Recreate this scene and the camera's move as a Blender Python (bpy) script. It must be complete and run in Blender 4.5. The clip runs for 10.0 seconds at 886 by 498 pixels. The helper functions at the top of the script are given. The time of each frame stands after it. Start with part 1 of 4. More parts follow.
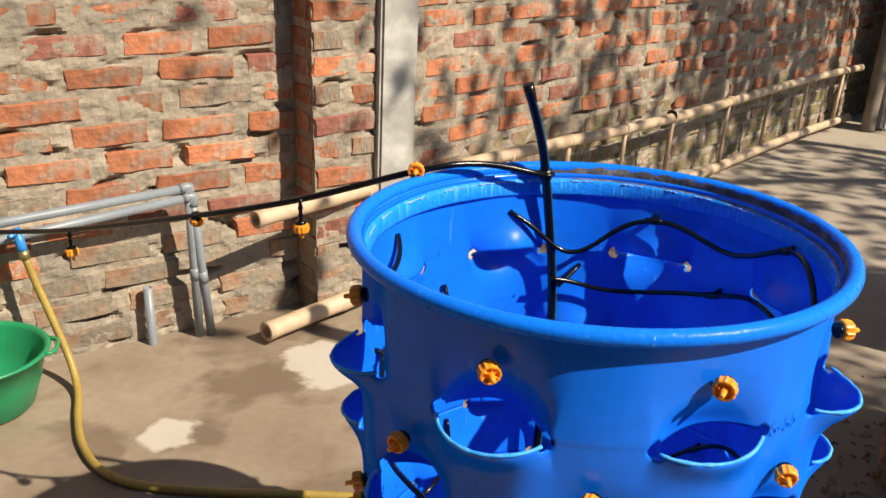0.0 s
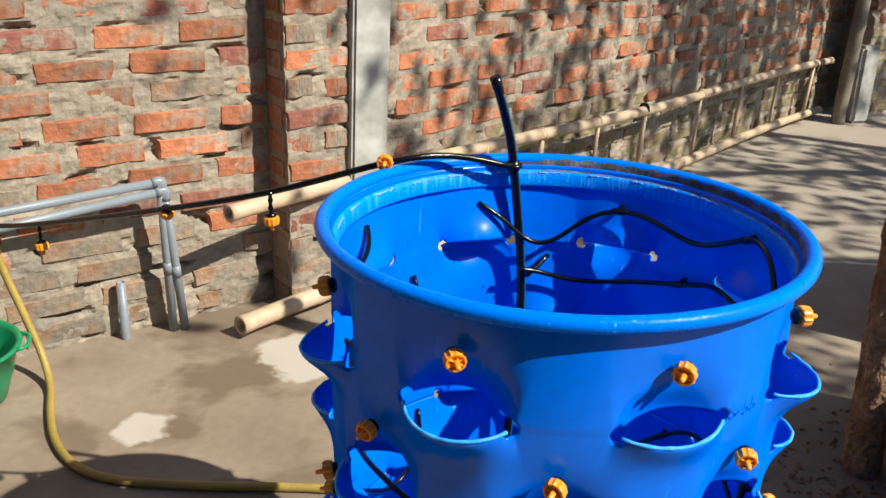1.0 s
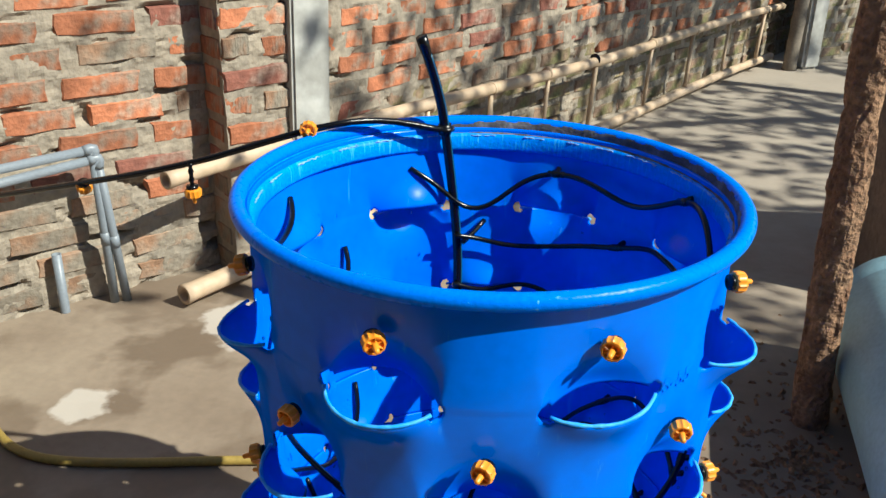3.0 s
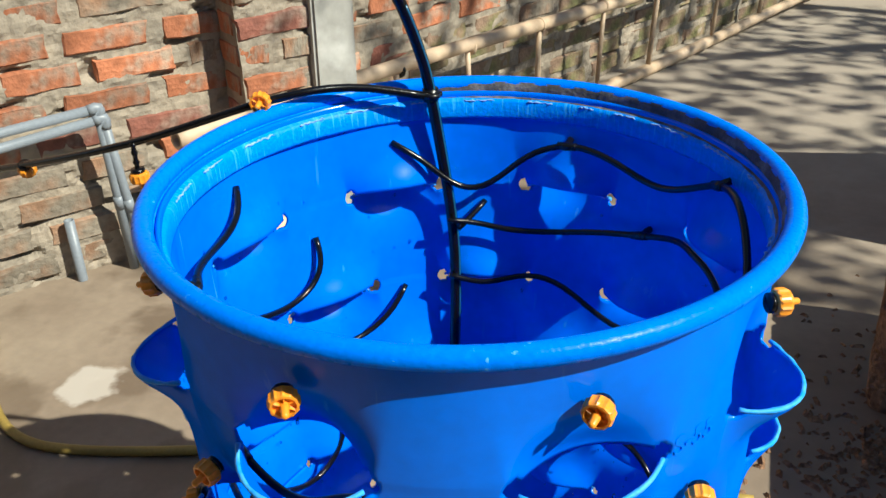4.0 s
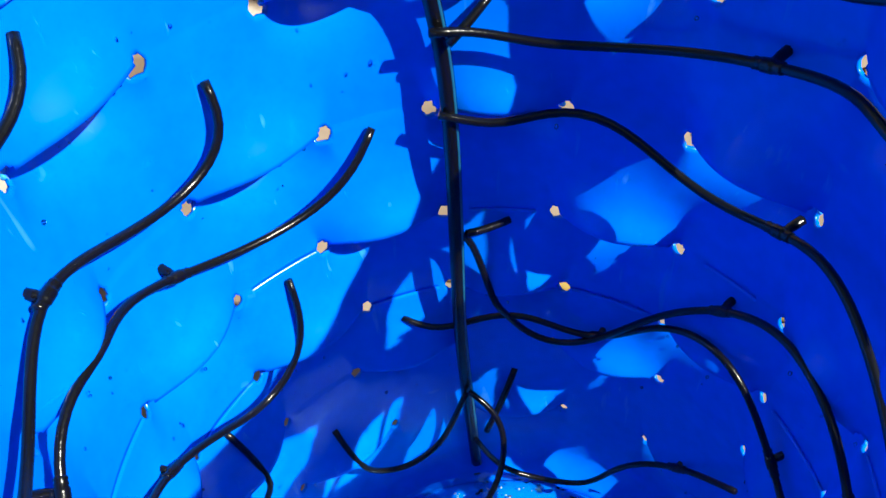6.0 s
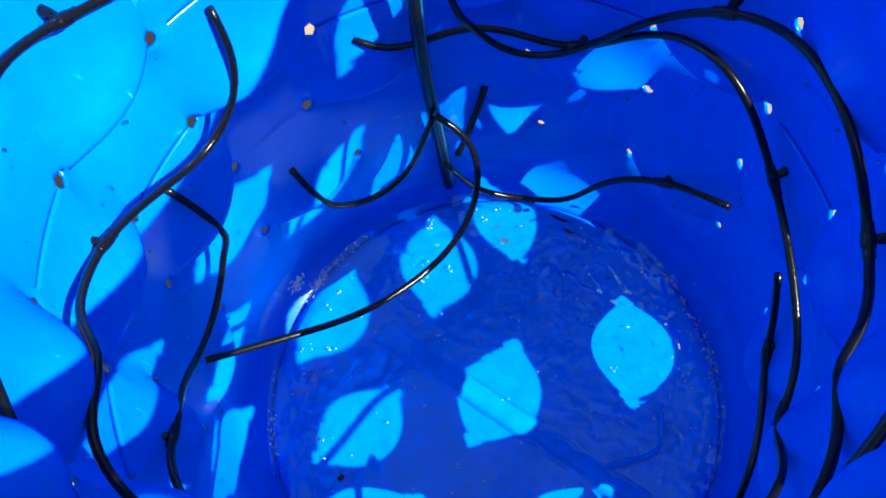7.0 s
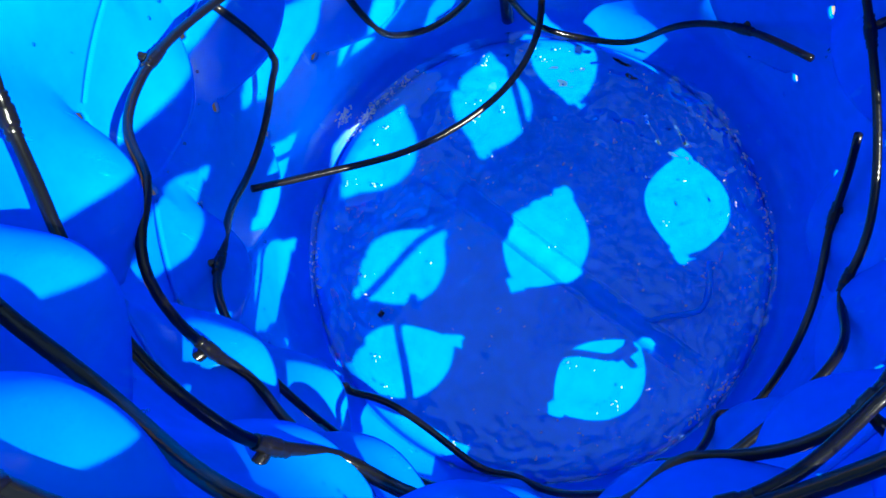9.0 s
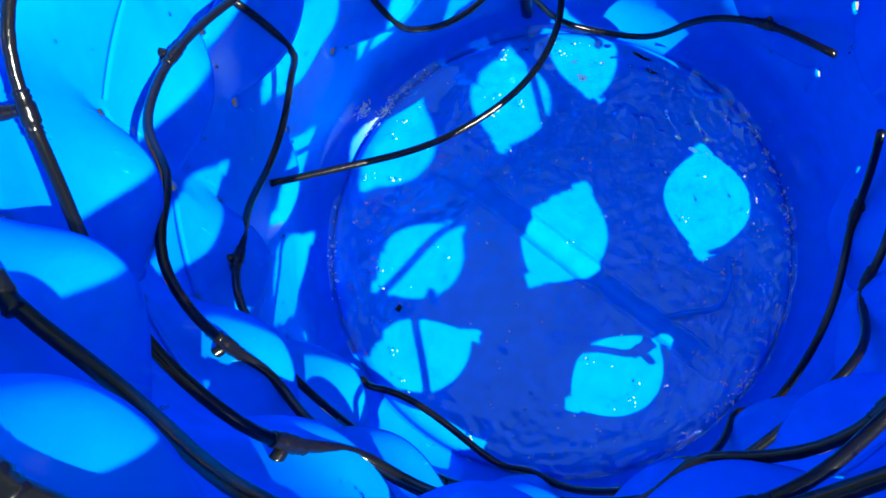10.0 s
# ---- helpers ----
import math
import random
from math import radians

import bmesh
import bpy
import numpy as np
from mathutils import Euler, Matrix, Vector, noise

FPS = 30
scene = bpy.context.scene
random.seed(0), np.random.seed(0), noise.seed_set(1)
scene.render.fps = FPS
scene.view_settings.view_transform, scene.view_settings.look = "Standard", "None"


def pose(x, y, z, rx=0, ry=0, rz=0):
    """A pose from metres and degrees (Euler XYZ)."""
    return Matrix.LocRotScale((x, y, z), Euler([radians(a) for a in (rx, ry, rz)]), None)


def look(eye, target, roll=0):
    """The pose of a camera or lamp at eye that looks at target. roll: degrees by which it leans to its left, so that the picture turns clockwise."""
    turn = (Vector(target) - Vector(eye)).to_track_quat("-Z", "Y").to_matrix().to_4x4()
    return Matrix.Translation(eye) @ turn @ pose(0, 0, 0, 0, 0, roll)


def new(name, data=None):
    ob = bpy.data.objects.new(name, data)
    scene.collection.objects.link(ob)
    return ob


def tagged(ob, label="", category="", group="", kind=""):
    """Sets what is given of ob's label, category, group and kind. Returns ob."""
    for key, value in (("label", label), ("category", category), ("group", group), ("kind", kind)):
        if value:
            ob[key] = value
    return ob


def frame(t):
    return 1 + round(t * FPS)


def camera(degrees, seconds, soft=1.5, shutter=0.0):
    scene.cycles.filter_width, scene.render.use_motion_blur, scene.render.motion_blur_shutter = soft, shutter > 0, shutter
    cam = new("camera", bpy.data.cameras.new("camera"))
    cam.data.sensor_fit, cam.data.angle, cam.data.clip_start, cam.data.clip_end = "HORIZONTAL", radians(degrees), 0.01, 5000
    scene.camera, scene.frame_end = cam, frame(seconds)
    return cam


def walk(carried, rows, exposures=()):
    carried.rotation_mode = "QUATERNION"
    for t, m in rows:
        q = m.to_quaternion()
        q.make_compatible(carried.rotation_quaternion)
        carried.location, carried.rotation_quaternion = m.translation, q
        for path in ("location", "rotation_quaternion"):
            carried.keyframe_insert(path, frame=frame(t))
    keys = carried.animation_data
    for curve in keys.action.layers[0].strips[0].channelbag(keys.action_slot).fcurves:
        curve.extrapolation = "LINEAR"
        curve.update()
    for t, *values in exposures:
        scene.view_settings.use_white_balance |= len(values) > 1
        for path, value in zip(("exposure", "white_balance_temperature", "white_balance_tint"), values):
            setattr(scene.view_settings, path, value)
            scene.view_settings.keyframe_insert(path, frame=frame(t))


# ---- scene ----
cam = camera(51.47, 10.0)
# seconds, eye (metres), yaw to the left, pitch up, roll (degrees)
PATH = [
    (0, 0.202, -1.017, 1.189, 21.19, -20.51, 1.67),
    (0.5, 0.210, -1.023, 1.190, 20.59, -20.60, 1.80),
    (1, 0.218, -1.025, 1.190, 19.70, -20.84, 1.83),
    (1.5, 0.223, -1.025, 1.191, 18.80, -21.06, 1.79),
    (2, 0.229, -1.021, 1.190, 17.99, -21.27, 1.76),
    (2.5, 0.232, -1.017, 1.190, 17.20, -21.63, 1.65),
    (2.7, 0.237, -1.011, 1.190, 16.95, -21.93, 1.49),
    (3.8, 0.250, -0.751, 1.204, 20.54, -28.51, -1.60),
    (4, 0.271, -0.718, 1.169, 22.35, -27.86, -1.94),
    (4.5, 0.195, -0.584, 1.146, 18.39, -29.85, -1.50),
    (4.8, 0.144, -0.532, 1.142, 14.20, -31.20, -0.50),
    (5.0, 0.115, -0.498, 1.139, 12.35, -32.35, -0.53),
    (5.2, 0.109, -0.461, 1.120, 12.51, -34.59, -0.96),
    (6.3, 0.145, -0.240, 1.038, 32.77, -53.77, -11.69),
    (6.5, 0.136, -0.226, 1.021, 32.55, -58.31, -13.15),
    (7, 0.110, -0.204, 0.988, 30.58, -66.88, -14.53),
    (7.5, 0.106, -0.201, 0.968, 36.02, -70.71, -19.96),
    (8, 0.099, -0.199, 0.964, 39.94, -74.65, -22.57),
    (8.5, 0.092, -0.201, 0.962, 44.28, -75.77, -25.06),
    (9, 0.087, -0.204, 0.961, 46.85, -75.43, -26.57),
    (9.5, 0.086, -0.201, 0.962, 50.03, -75.56, -29.52),
    (10, 0.086, -0.200, 0.962, 51.96, -75.39, -31.19),
]


def aimed(x, y, z, yaw, pitch, roll):
    a, b = radians(yaw), radians(pitch)
    return look((x, y, z), (x - math.sin(a) * math.cos(b), y + math.cos(a) * math.cos(b), z + math.sin(b)), roll)


walk(cam, [(row[0], aimed(*row[1:])) for row in PATH], exposures=[(0.0, 0.64, 7100, 9), (1.0, 0.64, 6400, 5), (2.5, 0.67, 6050, 0), (4.0, 0.63, 6250, 0), (5.2, 0.95, 6500, 3), (6.3, 1.13, 6250, 2), (7.5, 1.68, 6200, -4), (10.0, 1.86, 6200, -5)])

# ---------------------------------------------------------------- light
SUN = Vector((0.815, -0.141, 0.775)).normalized()
world = bpy.data.worlds.new("world")
scene.world = world
world.use_nodes = True
wn = world.node_tree.nodes
sky = wn.new("ShaderNodeTexSky")
sky.sky_type = "NISHITA"
sky.sun_disc = False
sky.sun_elevation = math.asin(SUN.z)
sky.sun_rotation = math.atan2(SUN.x, SUN.y)
sky.dust_density = 0.3
wn["Background"].inputs["Strength"].default_value = 0.078
world.node_tree.links.new(sky.outputs["Color"], wn["Background"].inputs["Color"])
sun = bpy.data.lights.new("sun", "SUN")
sun.energy, sun.angle, sun.color = 5.0, radians(0.53), (1.0, 0.925, 0.80)
new("sun", sun).matrix_world = look(SUN * 20, (0, 0, 0))


# ---------------------------------------------------------------- materials
def material(name, base, rough=0.6, spread=0.12, scale=8.0, fine=90.0, bump=0.25, depth=0.004, second=None, patch=0.5, metal=0.0, spec=0.5, random_value=0.0, width=0.18):
    """Base colour with stains at one scale, grain at another, and a fine relief."""
    m = bpy.data.materials.new(name)
    m.use_nodes = True
    n, l = m.node_tree.nodes, m.node_tree.links
    b = n["Principled BSDF"]
    b.inputs["Metallic"].default_value = metal
    b.inputs["Specular IOR Level"].default_value = spec
    co = n.new("ShaderNodeTexCoord")
    big, small = n.new("ShaderNodeTexNoise"), n.new("ShaderNodeTexNoise")
    big.inputs["Scale"].default_value, big.inputs["Detail"].default_value = scale, 6.0
    small.inputs["Scale"].default_value, small.inputs["Detail"].default_value = fine, 4.0
    src = co.outputs["Object"]
    l.new(src, big.inputs["Vector"])
    l.new(src, small.inputs["Vector"])
    ramp = n.new("ShaderNodeValToRGB")
    ramp.color_ramp.elements[0].position, ramp.color_ramp.elements[1].position = patch - width, patch + width
    c2 = second or tuple(v * (1 - 2 * spread) for v in base)
    ramp.color_ramp.elements[0].color, ramp.color_ramp.elements[1].color = (*base, 1), (*c2, 1)
    l.new(big.outputs["Fac"], ramp.inputs["Fac"])
    hsv = n.new("ShaderNodeHueSaturation")
    rng = n.new("ShaderNodeMapRange")
    rng.inputs["From Min"].default_value, rng.inputs["From Max"].default_value = 0.3, 0.7
    rng.inputs["To Min"].default_value, rng.inputs["To Max"].default_value = 1 - spread, 1 + spread
    l.new(small.outputs["Fac"], rng.inputs["Value"])
    value = rng.outputs["Result"]
    if random_value:
        info, r2, mul = n.new("ShaderNodeObjectInfo"), n.new("ShaderNodeMapRange"), n.new("ShaderNodeMath")
        r2.inputs["To Min"].default_value, r2.inputs["To Max"].default_value = 1 - random_value, 1 + random_value
        mul.operation = "MULTIPLY"
        l.new(info.outputs["Random"], r2.inputs["Value"])
        l.new(value, mul.inputs[0])
        l.new(r2.outputs["Result"], mul.inputs[1])
        value = mul.outputs["Value"]
    l.new(value, hsv.inputs["Value"])
    l.new(ramp.outputs["Color"], hsv.inputs["Color"])
    l.new(hsv.outputs["Color"], b.inputs["Base Color"])
    rr = n.new("ShaderNodeMapRange")
    rr.inputs["To Min"].default_value, rr.inputs["To Max"].default_value = max(0.03, rough - 0.12), min(1, rough + 0.12)
    l.new(big.outputs["Fac"], rr.inputs["Value"])
    l.new(rr.outputs["Result"], b.inputs["Roughness"])
    if bump:
        bp = n.new("ShaderNodeBump")
        bp.inputs["Strength"].default_value, bp.inputs["Distance"].default_value = bump, depth
        l.new(small.outputs["Fac"], bp.inputs["Height"])
        l.new(bp.outputs["Normal"], b.inputs["Normal"])
    return m


def let_through(m, colour, share, gloss=0.03, rough=0.16):
    """Thin plastic: a dull body with a faint even shine, and part of the light passes through it."""
    n, l = m.node_tree.nodes, m.node_tree.links
    body_bsdf = n["Principled BSDF"]
    body_bsdf.inputs["Specular IOR Level"].default_value = 0.0
    shine, top = n.new("ShaderNodeBsdfGlossy"), n.new("ShaderNodeMixShader")
    shine.inputs["Roughness"].default_value = rough
    top.inputs["Fac"].default_value = gloss
    mix, tr = n.new("ShaderNodeMixShader"), n.new("ShaderNodeBsdfTranslucent")
    tr.inputs["Color"].default_value = (*colour, 1)
    mix.inputs["Fac"].default_value = share
    if body_bsdf.inputs["Normal"].links:
        l.new(body_bsdf.inputs["Normal"].links[0].from_socket, shine.inputs["Normal"])
    l.new(body_bsdf.outputs["BSDF"], mix.inputs[1])
    l.new(tr.outputs["BSDF"], mix.inputs[2])
    l.new(mix.outputs["Shader"], top.inputs[1])
    l.new(shine.outputs["BSDF"], top.inputs[2])
    l.new(top.outputs["Shader"], n["Material Output"].inputs["Surface"])
    return m


def scratched(m, colour, amount):
    """Fine pale scratches and rubbed spots over the colour that a material has."""
    n, l = m.node_tree.nodes, m.node_tree.links
    b = n["Principled BSDF"]
    under = b.inputs["Base Color"].links[0].from_socket
    total = None
    for squeeze, turn, scale, lo in (((1, 1, 0.10), 0.35, 60.0, 0.68), ((1, 1, 0.16), -0.7, 90.0, 0.70), ((1, 1, 1), 0.0, 26.0, 0.72)):
        mp, tx, rg = n.new("ShaderNodeMapping"), n.new("ShaderNodeTexNoise"), n.new("ShaderNodeMapRange")
        mp.inputs["Scale"].default_value, mp.inputs["Rotation"].default_value = squeeze, (turn, turn, 0)
        tx.inputs["Scale"].default_value, tx.inputs["Detail"].default_value = scale, 3.0
        rg.inputs["From Min"].default_value, rg.inputs["From Max"].default_value = lo, lo + 0.07
        l.new(n["Texture Coordinate"].outputs["Object"], mp.inputs["Vector"])
        l.new(mp.outputs["Vector"], tx.inputs["Vector"])
        l.new(tx.outputs["Fac"], rg.inputs["Value"])
        if total is None:
            total = rg.outputs["Result"]
        else:
            q = n.new("ShaderNodeMath")
            q.operation = "MAXIMUM"
            l.new(total, q.inputs[0])
            l.new(rg.outputs["Result"], q.inputs[1])
            total = q.outputs["Value"]
    amt, mix = n.new("ShaderNodeMath"), n.new("ShaderNodeMix")
    amt.operation = "MULTIPLY"
    amt.inputs[1].default_value = amount
    mix.data_type = "RGBA"
    l.new(total, amt.inputs[0])
    l.new(amt.outputs["Value"], mix.inputs["Factor"])
    l.new(under, mix.inputs["A"])
    mix.inputs["B"].default_value = (*colour, 1)
    l.new(mix.outputs["Result"], b.inputs["Base Color"])
    return m


BLUE = let_through(scratched(material("blue_plastic", (0.0, 0.155, 0.88), 0.3, 0.05, 5.0, 60.0, 0.05, 0.002, (0.0, 0.142, 0.83)), (0.06, 0.30, 0.86), 0.5), (0.0, 0.30, 0.95), 0.05, 0.04, 0.2)
WET_BLUE = let_through(material("wet_blue_plastic", (0.0, 0.225, 0.93), 0.4, 0.10, 9.0, 55.0, 0.3, 0.003, (0.0, 0.20, 0.88), 0.54), (0.0, 0.27, 0.95), 0.05)
CUT = material("cut_plastic_edge", (0.02, 0.30, 0.88), 0.5, 0.15, 60.0, 300.0, 0.4, 0.002, (0.10, 0.42, 0.90), 0.55, spec=0.2)
CRUST = material("scraped_crust", (0.30, 0.46, 0.72), 0.7, 0.2, 60.0, 300.0, 0.4, 0.002, (0.10, 0.30, 0.75), 0.5)
FOAM = let_through(material("foam", (0.75, 0.80, 0.85), 0.3, 0.05), (0.7, 0.8, 0.9), 0.4, 0.25, 0.05)
WATER = bpy.data.materials.new("clear_water")
WATER.use_nodes = True
wt = WATER.node_tree
clear, gloss, mixed, fres = (wt.nodes.new(k) for k in ("ShaderNodeBsdfTransparent", "ShaderNodeBsdfGlossy", "ShaderNodeMixShader", "ShaderNodeFresnel"))
clear.inputs["Color"].default_value = (0.90, 0.97, 1.0, 1)
gloss.inputs["Roughness"].default_value = 0.03
gloss.inputs["Color"].default_value = (0.45, 0.82, 1.0, 1)
fres.inputs["IOR"].default_value = 1.95
wt.links.new(fres.outputs["Fac"], mixed.inputs["Fac"])
wt.links.new(clear.outputs["BSDF"], mixed.inputs[1])
wt.links.new(gloss.outputs["BSDF"], mixed.inputs[2])
wt.links.new(mixed.outputs["Shader"], wt.nodes["Material Output"].inputs["Surface"])
BLUE_WORN = material("worn_blue_plastic", (0.0, 0.165, 0.85), 0.30, 0.08, 95.0, 190.0, 0.3, 0.002, (0.09, 0.35, 0.82), 0.71, spec=0.1, width=0.035)
SCUFFED = material("scuffed_blue_plastic", (0.0, 0.22, 0.82), 0.48, 0.12, 85.0, 210.0, 0.4, 0.002, (0.05, 0.37, 0.86), 0.62, spec=0.2, width=0.09)


def streaked(m, scale):
    """Turns the wear of a round part into scratches that run across it."""
    n, l = m.node_tree.nodes, m.node_tree.links
    flat, unit = n.new("ShaderNodeVectorMath"), n.new("ShaderNodeVectorMath")
    flat.operation, unit.operation = "MULTIPLY", "NORMALIZE"
    flat.inputs[1].default_value = (1, 1, 0.12)
    big = [x for x in n if x.type == "TEX_NOISE"][0]
    l.new(n["Texture Coordinate"].outputs["Object"], flat.inputs[0])
    l.new(flat.outputs["Vector"], unit.inputs[0])
    l.new(unit.outputs["Vector"], big.inputs["Vector"])
    big.inputs["Scale"].default_value = scale
    return m


streaked(SCUFFED, 85.0)
GRIME = material("grey_grime", (0.055, 0.055, 0.065), 0.85, 0.25, 34.0, 200.0, 0.5, 0.003, (0.25, 0.24, 0.25), 0.6)
BLACK = material("black_polythene", (0.004, 0.004, 0.005), 0.20, 0.15, 20.0, 260.0, 0.35, 0.001, spec=0.4)
# colour of the blue highlight painted along the riser pipe
HIGHLIGHT = material("teal_highlight", (0.01, 0.10, 0.20), 0.35, 0.1)
ORANGE = material("orange_plastic", (0.85, 0.30, 0.02), 0.4, 0.1, 60.0, 300.0, 0.1, 0.001)
BRICK = material("fired_brick", (0.36, 0.128, 0.062), 0.92, 0.22, 17.0, 60.0, 0.7, 0.008, (0.28, 0.215, 0.165), 0.60, random_value=0.34, width=0.09)
BRICK_DARK = material("overburnt_brick", (0.23, 0.085, 0.06), 0.9, 0.25, 15.0, 60.0, 0.7, 0.008, (0.27, 0.20, 0.16), 0.60, random_value=0.25, width=0.09)
BRICK_OLD = material("weathered_brick", (0.27, 0.155, 0.095), 0.92, 0.22, 13.0, 60.0, 0.7, 0.008, (0.22, 0.185, 0.145), 0.50, random_value=0.25, width=0.1)
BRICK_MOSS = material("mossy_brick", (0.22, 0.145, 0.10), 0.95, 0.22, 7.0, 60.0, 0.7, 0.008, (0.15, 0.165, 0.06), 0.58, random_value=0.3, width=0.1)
MORTAR = material("cement_mortar", (0.32, 0.265, 0.205), 0.93, 0.18, 6.0, 38.0, 0.8, 0.010, (0.19, 0.165, 0.135), 0.55)
CONCRETE = material("cast_concrete", (0.31, 0.30, 0.28), 0.85, 0.10, 7.0, 26.0, 0.25, 0.006, (0.46, 0.45, 0.43), 0.57, width=0.08)
PVC = material("grey_pvc", (0.21, 0.235, 0.27), 0.45, 0.08, 12.0, 150.0, 0.1, 0.001)
BAMBOO = material("dry_bamboo", (0.50, 0.37, 0.26), 0.55, 0.10, 9.0, 40.0, 0.15, 0.002, (0.42, 0.30, 0.19), 0.58)
BARK = material("rough_bark", (0.17, 0.085, 0.045), 0.9, 0.35, 12.0, 70.0, 1.0, 0.02, (0.32, 0.19, 0.11), 0.55)
GREEN = material("green_plastic", (0.01, 0.24, 0.10), 0.35, 0.08, 12.0, 150.0, 0.1, 0.001)
HOSE = material("ochre_rubber", (0.36, 0.25, 0.06), 0.5, 0.12, 14.0, 150.0, 0.2, 0.001)
TANK = material("pale_blue_plastic", (0.28, 0.46, 0.54), 0.5, 0.1, 6.0, 90.0, 0.1, 0.002)
LEAF = material("leaf", (0.05, 0.10, 0.025), 0.5, 0.2, 4.0, 40.0, 0.1, 0.002)
GROUND = material("damp_concrete_floor", (0.29, 0.228, 0.17), 0.8, 0.07, 3.0, 34.0, 0.25, 0.004, (0.21, 0.158, 0.115), 0.5)


def floor_stains(m):
    """Dark wet blotches, a few dry chalky patches, and slab joints on the yard floor."""
    n, l = m.node_tree.nodes, m.node_tree.links
    b = n["Principled BSDF"]
    base = b.inputs["Base Color"].links[0].from_socket
    rough = b.inputs["Roughness"].links[0].from_socket
    geo = n.new("ShaderNodeNewGeometry")
    wob = n.new("ShaderNodeTexNoise")
    wob.inputs["Scale"].default_value, wob.inputs["Detail"].default_value = 15.0, 8.0
    l.new(geo.outputs["Position"], wob.inputs["Vector"])

    def math_node(kind, a, c):
        q = n.new("ShaderNodeMath")
        q.operation = kind
        for slot, v in ((0, a), (1, c)):
            if isinstance(v, (int, float)):
                q.inputs[slot].default_value = v
            else:
                l.new(v, q.inputs[slot])
        return q.outputs["Value"]

    def spot(x, y, r, wobble, soft):
        d = n.new("ShaderNodeVectorMath")
        d.operation = "DISTANCE"
        d.inputs[1].default_value = (x, y, 0)
        l.new(geo.outputs["Position"], d.inputs[0])
        e = math_node("ADD", d.outputs["Value"], math_node("MULTIPLY", math_node("SUBTRACT", wob.outputs["Fac"], 0.5), wobble))
        g = n.new("ShaderNodeMapRange")
        g.inputs["From Min"].default_value, g.inputs["From Max"].default_value = r + soft, r - soft
        l.new(e, g.inputs["Value"])
        return g.outputs["Result"]

    def blend(fac, colour, under):
        x = n.new("ShaderNodeMix")
        x.data_type = "RGBA"
        l.new(fac, x.inputs["Factor"])
        l.new(under, x.inputs["A"])
        x.inputs["B"].default_value = (*colour, 1)
        return x.outputs["Result"]

    blot = n.new("ShaderNodeTexNoise")
    blot.inputs["Scale"].default_value, blot.inputs["Detail"].default_value = 4.2, 7.0
    l.new(geo.outputs["Position"], blot.inputs["Vector"])
    edge = n.new("ShaderNodeMapRange")
    edge.inputs["From Min"].default_value, edge.inputs["From Max"].default_value = 0.50, 0.58
    l.new(blot.outputs["Fac"], edge.inputs["Value"])
    zone = spot(-0.95, 0.75, 0.62, 0.5, 0.3)
    wet = math_node("MULTIPLY", math_node("MULTIPLY", edge.outputs["Result"], zone), 0.9)
    c = blend(wet, (0.15, 0.11, 0.078), base)
    seep = math_node("MULTIPLY", spot(-1.22, 1.05, 0.17, 0.35, 0.06), 0.7)
    c = blend(seep, (0.15, 0.11, 0.08), c)
    for x, y, r in ((-1.07, 0.506, 0.062), (-0.93, 0.99, 0.10), (-0.87, 0.93, 0.08)):
        c = blend(spot(x, y, r, 0.115, 0.010), (0.44, 0.39, 0.34), c)
    pale = math_node("MULTIPLY", spot(1.25, 4.2, 2.5, 0.9, 0.5), 0.45)
    c = blend(pale, (0.42, 0.375, 0.325), c)
    # dusty earth right of the drum, its colour darkened to deepen the shade there
    dust_and_shade = math_node("MULTIPLY", spot(0.62, 0.72, 0.42, 0.5, 0.2), 0.7)
    c = blend(dust_and_shade, (0.17, 0.125, 0.09), c)
    l.new(c, b.inputs["Base Color"])
    l.new(math_node("SUBTRACT", rough, math_node("MULTIPLY", math_node("ADD", wet, seep), 0.35)), b.inputs["Roughness"])


floor_stains(GROUND)


# ---------------------------------------------------------------- helpers
def mesh_of(name, bm, mat, smooth=True):
    me = bpy.data.meshes.new(name)
    bm.normal_update()
    bm.to_mesh(me)
    bm.free()
    me.materials.append(mat)
    if smooth:
        me.shade_smooth()
    return me


def part(name, bm, mat, parent=None, label="", smooth=True):
    ob = new(name, mesh_of(name, bm, mat, smooth))
    ob.parent = parent
    return tagged(ob, label)


def thing(name, label, category, group="", at=None):
    ob = tagged(new(name), label, category, group)
    ob.empty_display_size = 0.05
    if at is not None:
        ob.matrix_basis = at
    return ob


def box(w, d, h, at=(0, 0, 0), rz=0.0, bevel=0.0, base=True):
    bm = bmesh.new()
    bmesh.ops.create_cube(bm, size=1)
    for v in bm.verts:
        v.co = Vector((v.co.x * w, v.co.y * d, (v.co.z + (0.5 if base else 0)) * h))
    if bevel:
        bmesh.ops.bevel(bm, geom=bm.edges[:], offset=bevel, segments=2, affect="EDGES")
    bmesh.ops.transform(bm, matrix=pose(*at, 0, 0, rz), verts=bm.verts)
    return bm


def spline(points, step=0.012):
    """A smooth line through the points (Catmull-Rom)."""
    p = [Vector(q) for q in points]
    p = [p[0] * 2 - p[1]] + p + [p[-1] * 2 - p[-2]]
    out = []
    for a, b, c, d in zip(p, p[1:], p[2:], p[3:]):
        n = max(2, int((c - b).length / step))
        for i in range(n):
            t = i / n
            out.append(0.5 * (2 * b + (c - a) * t + (2 * a - 5 * b + 4 * c - d) * t * t + (3 * b - a - 3 * c + d) * t ** 3))
    return out + [p[-2]]


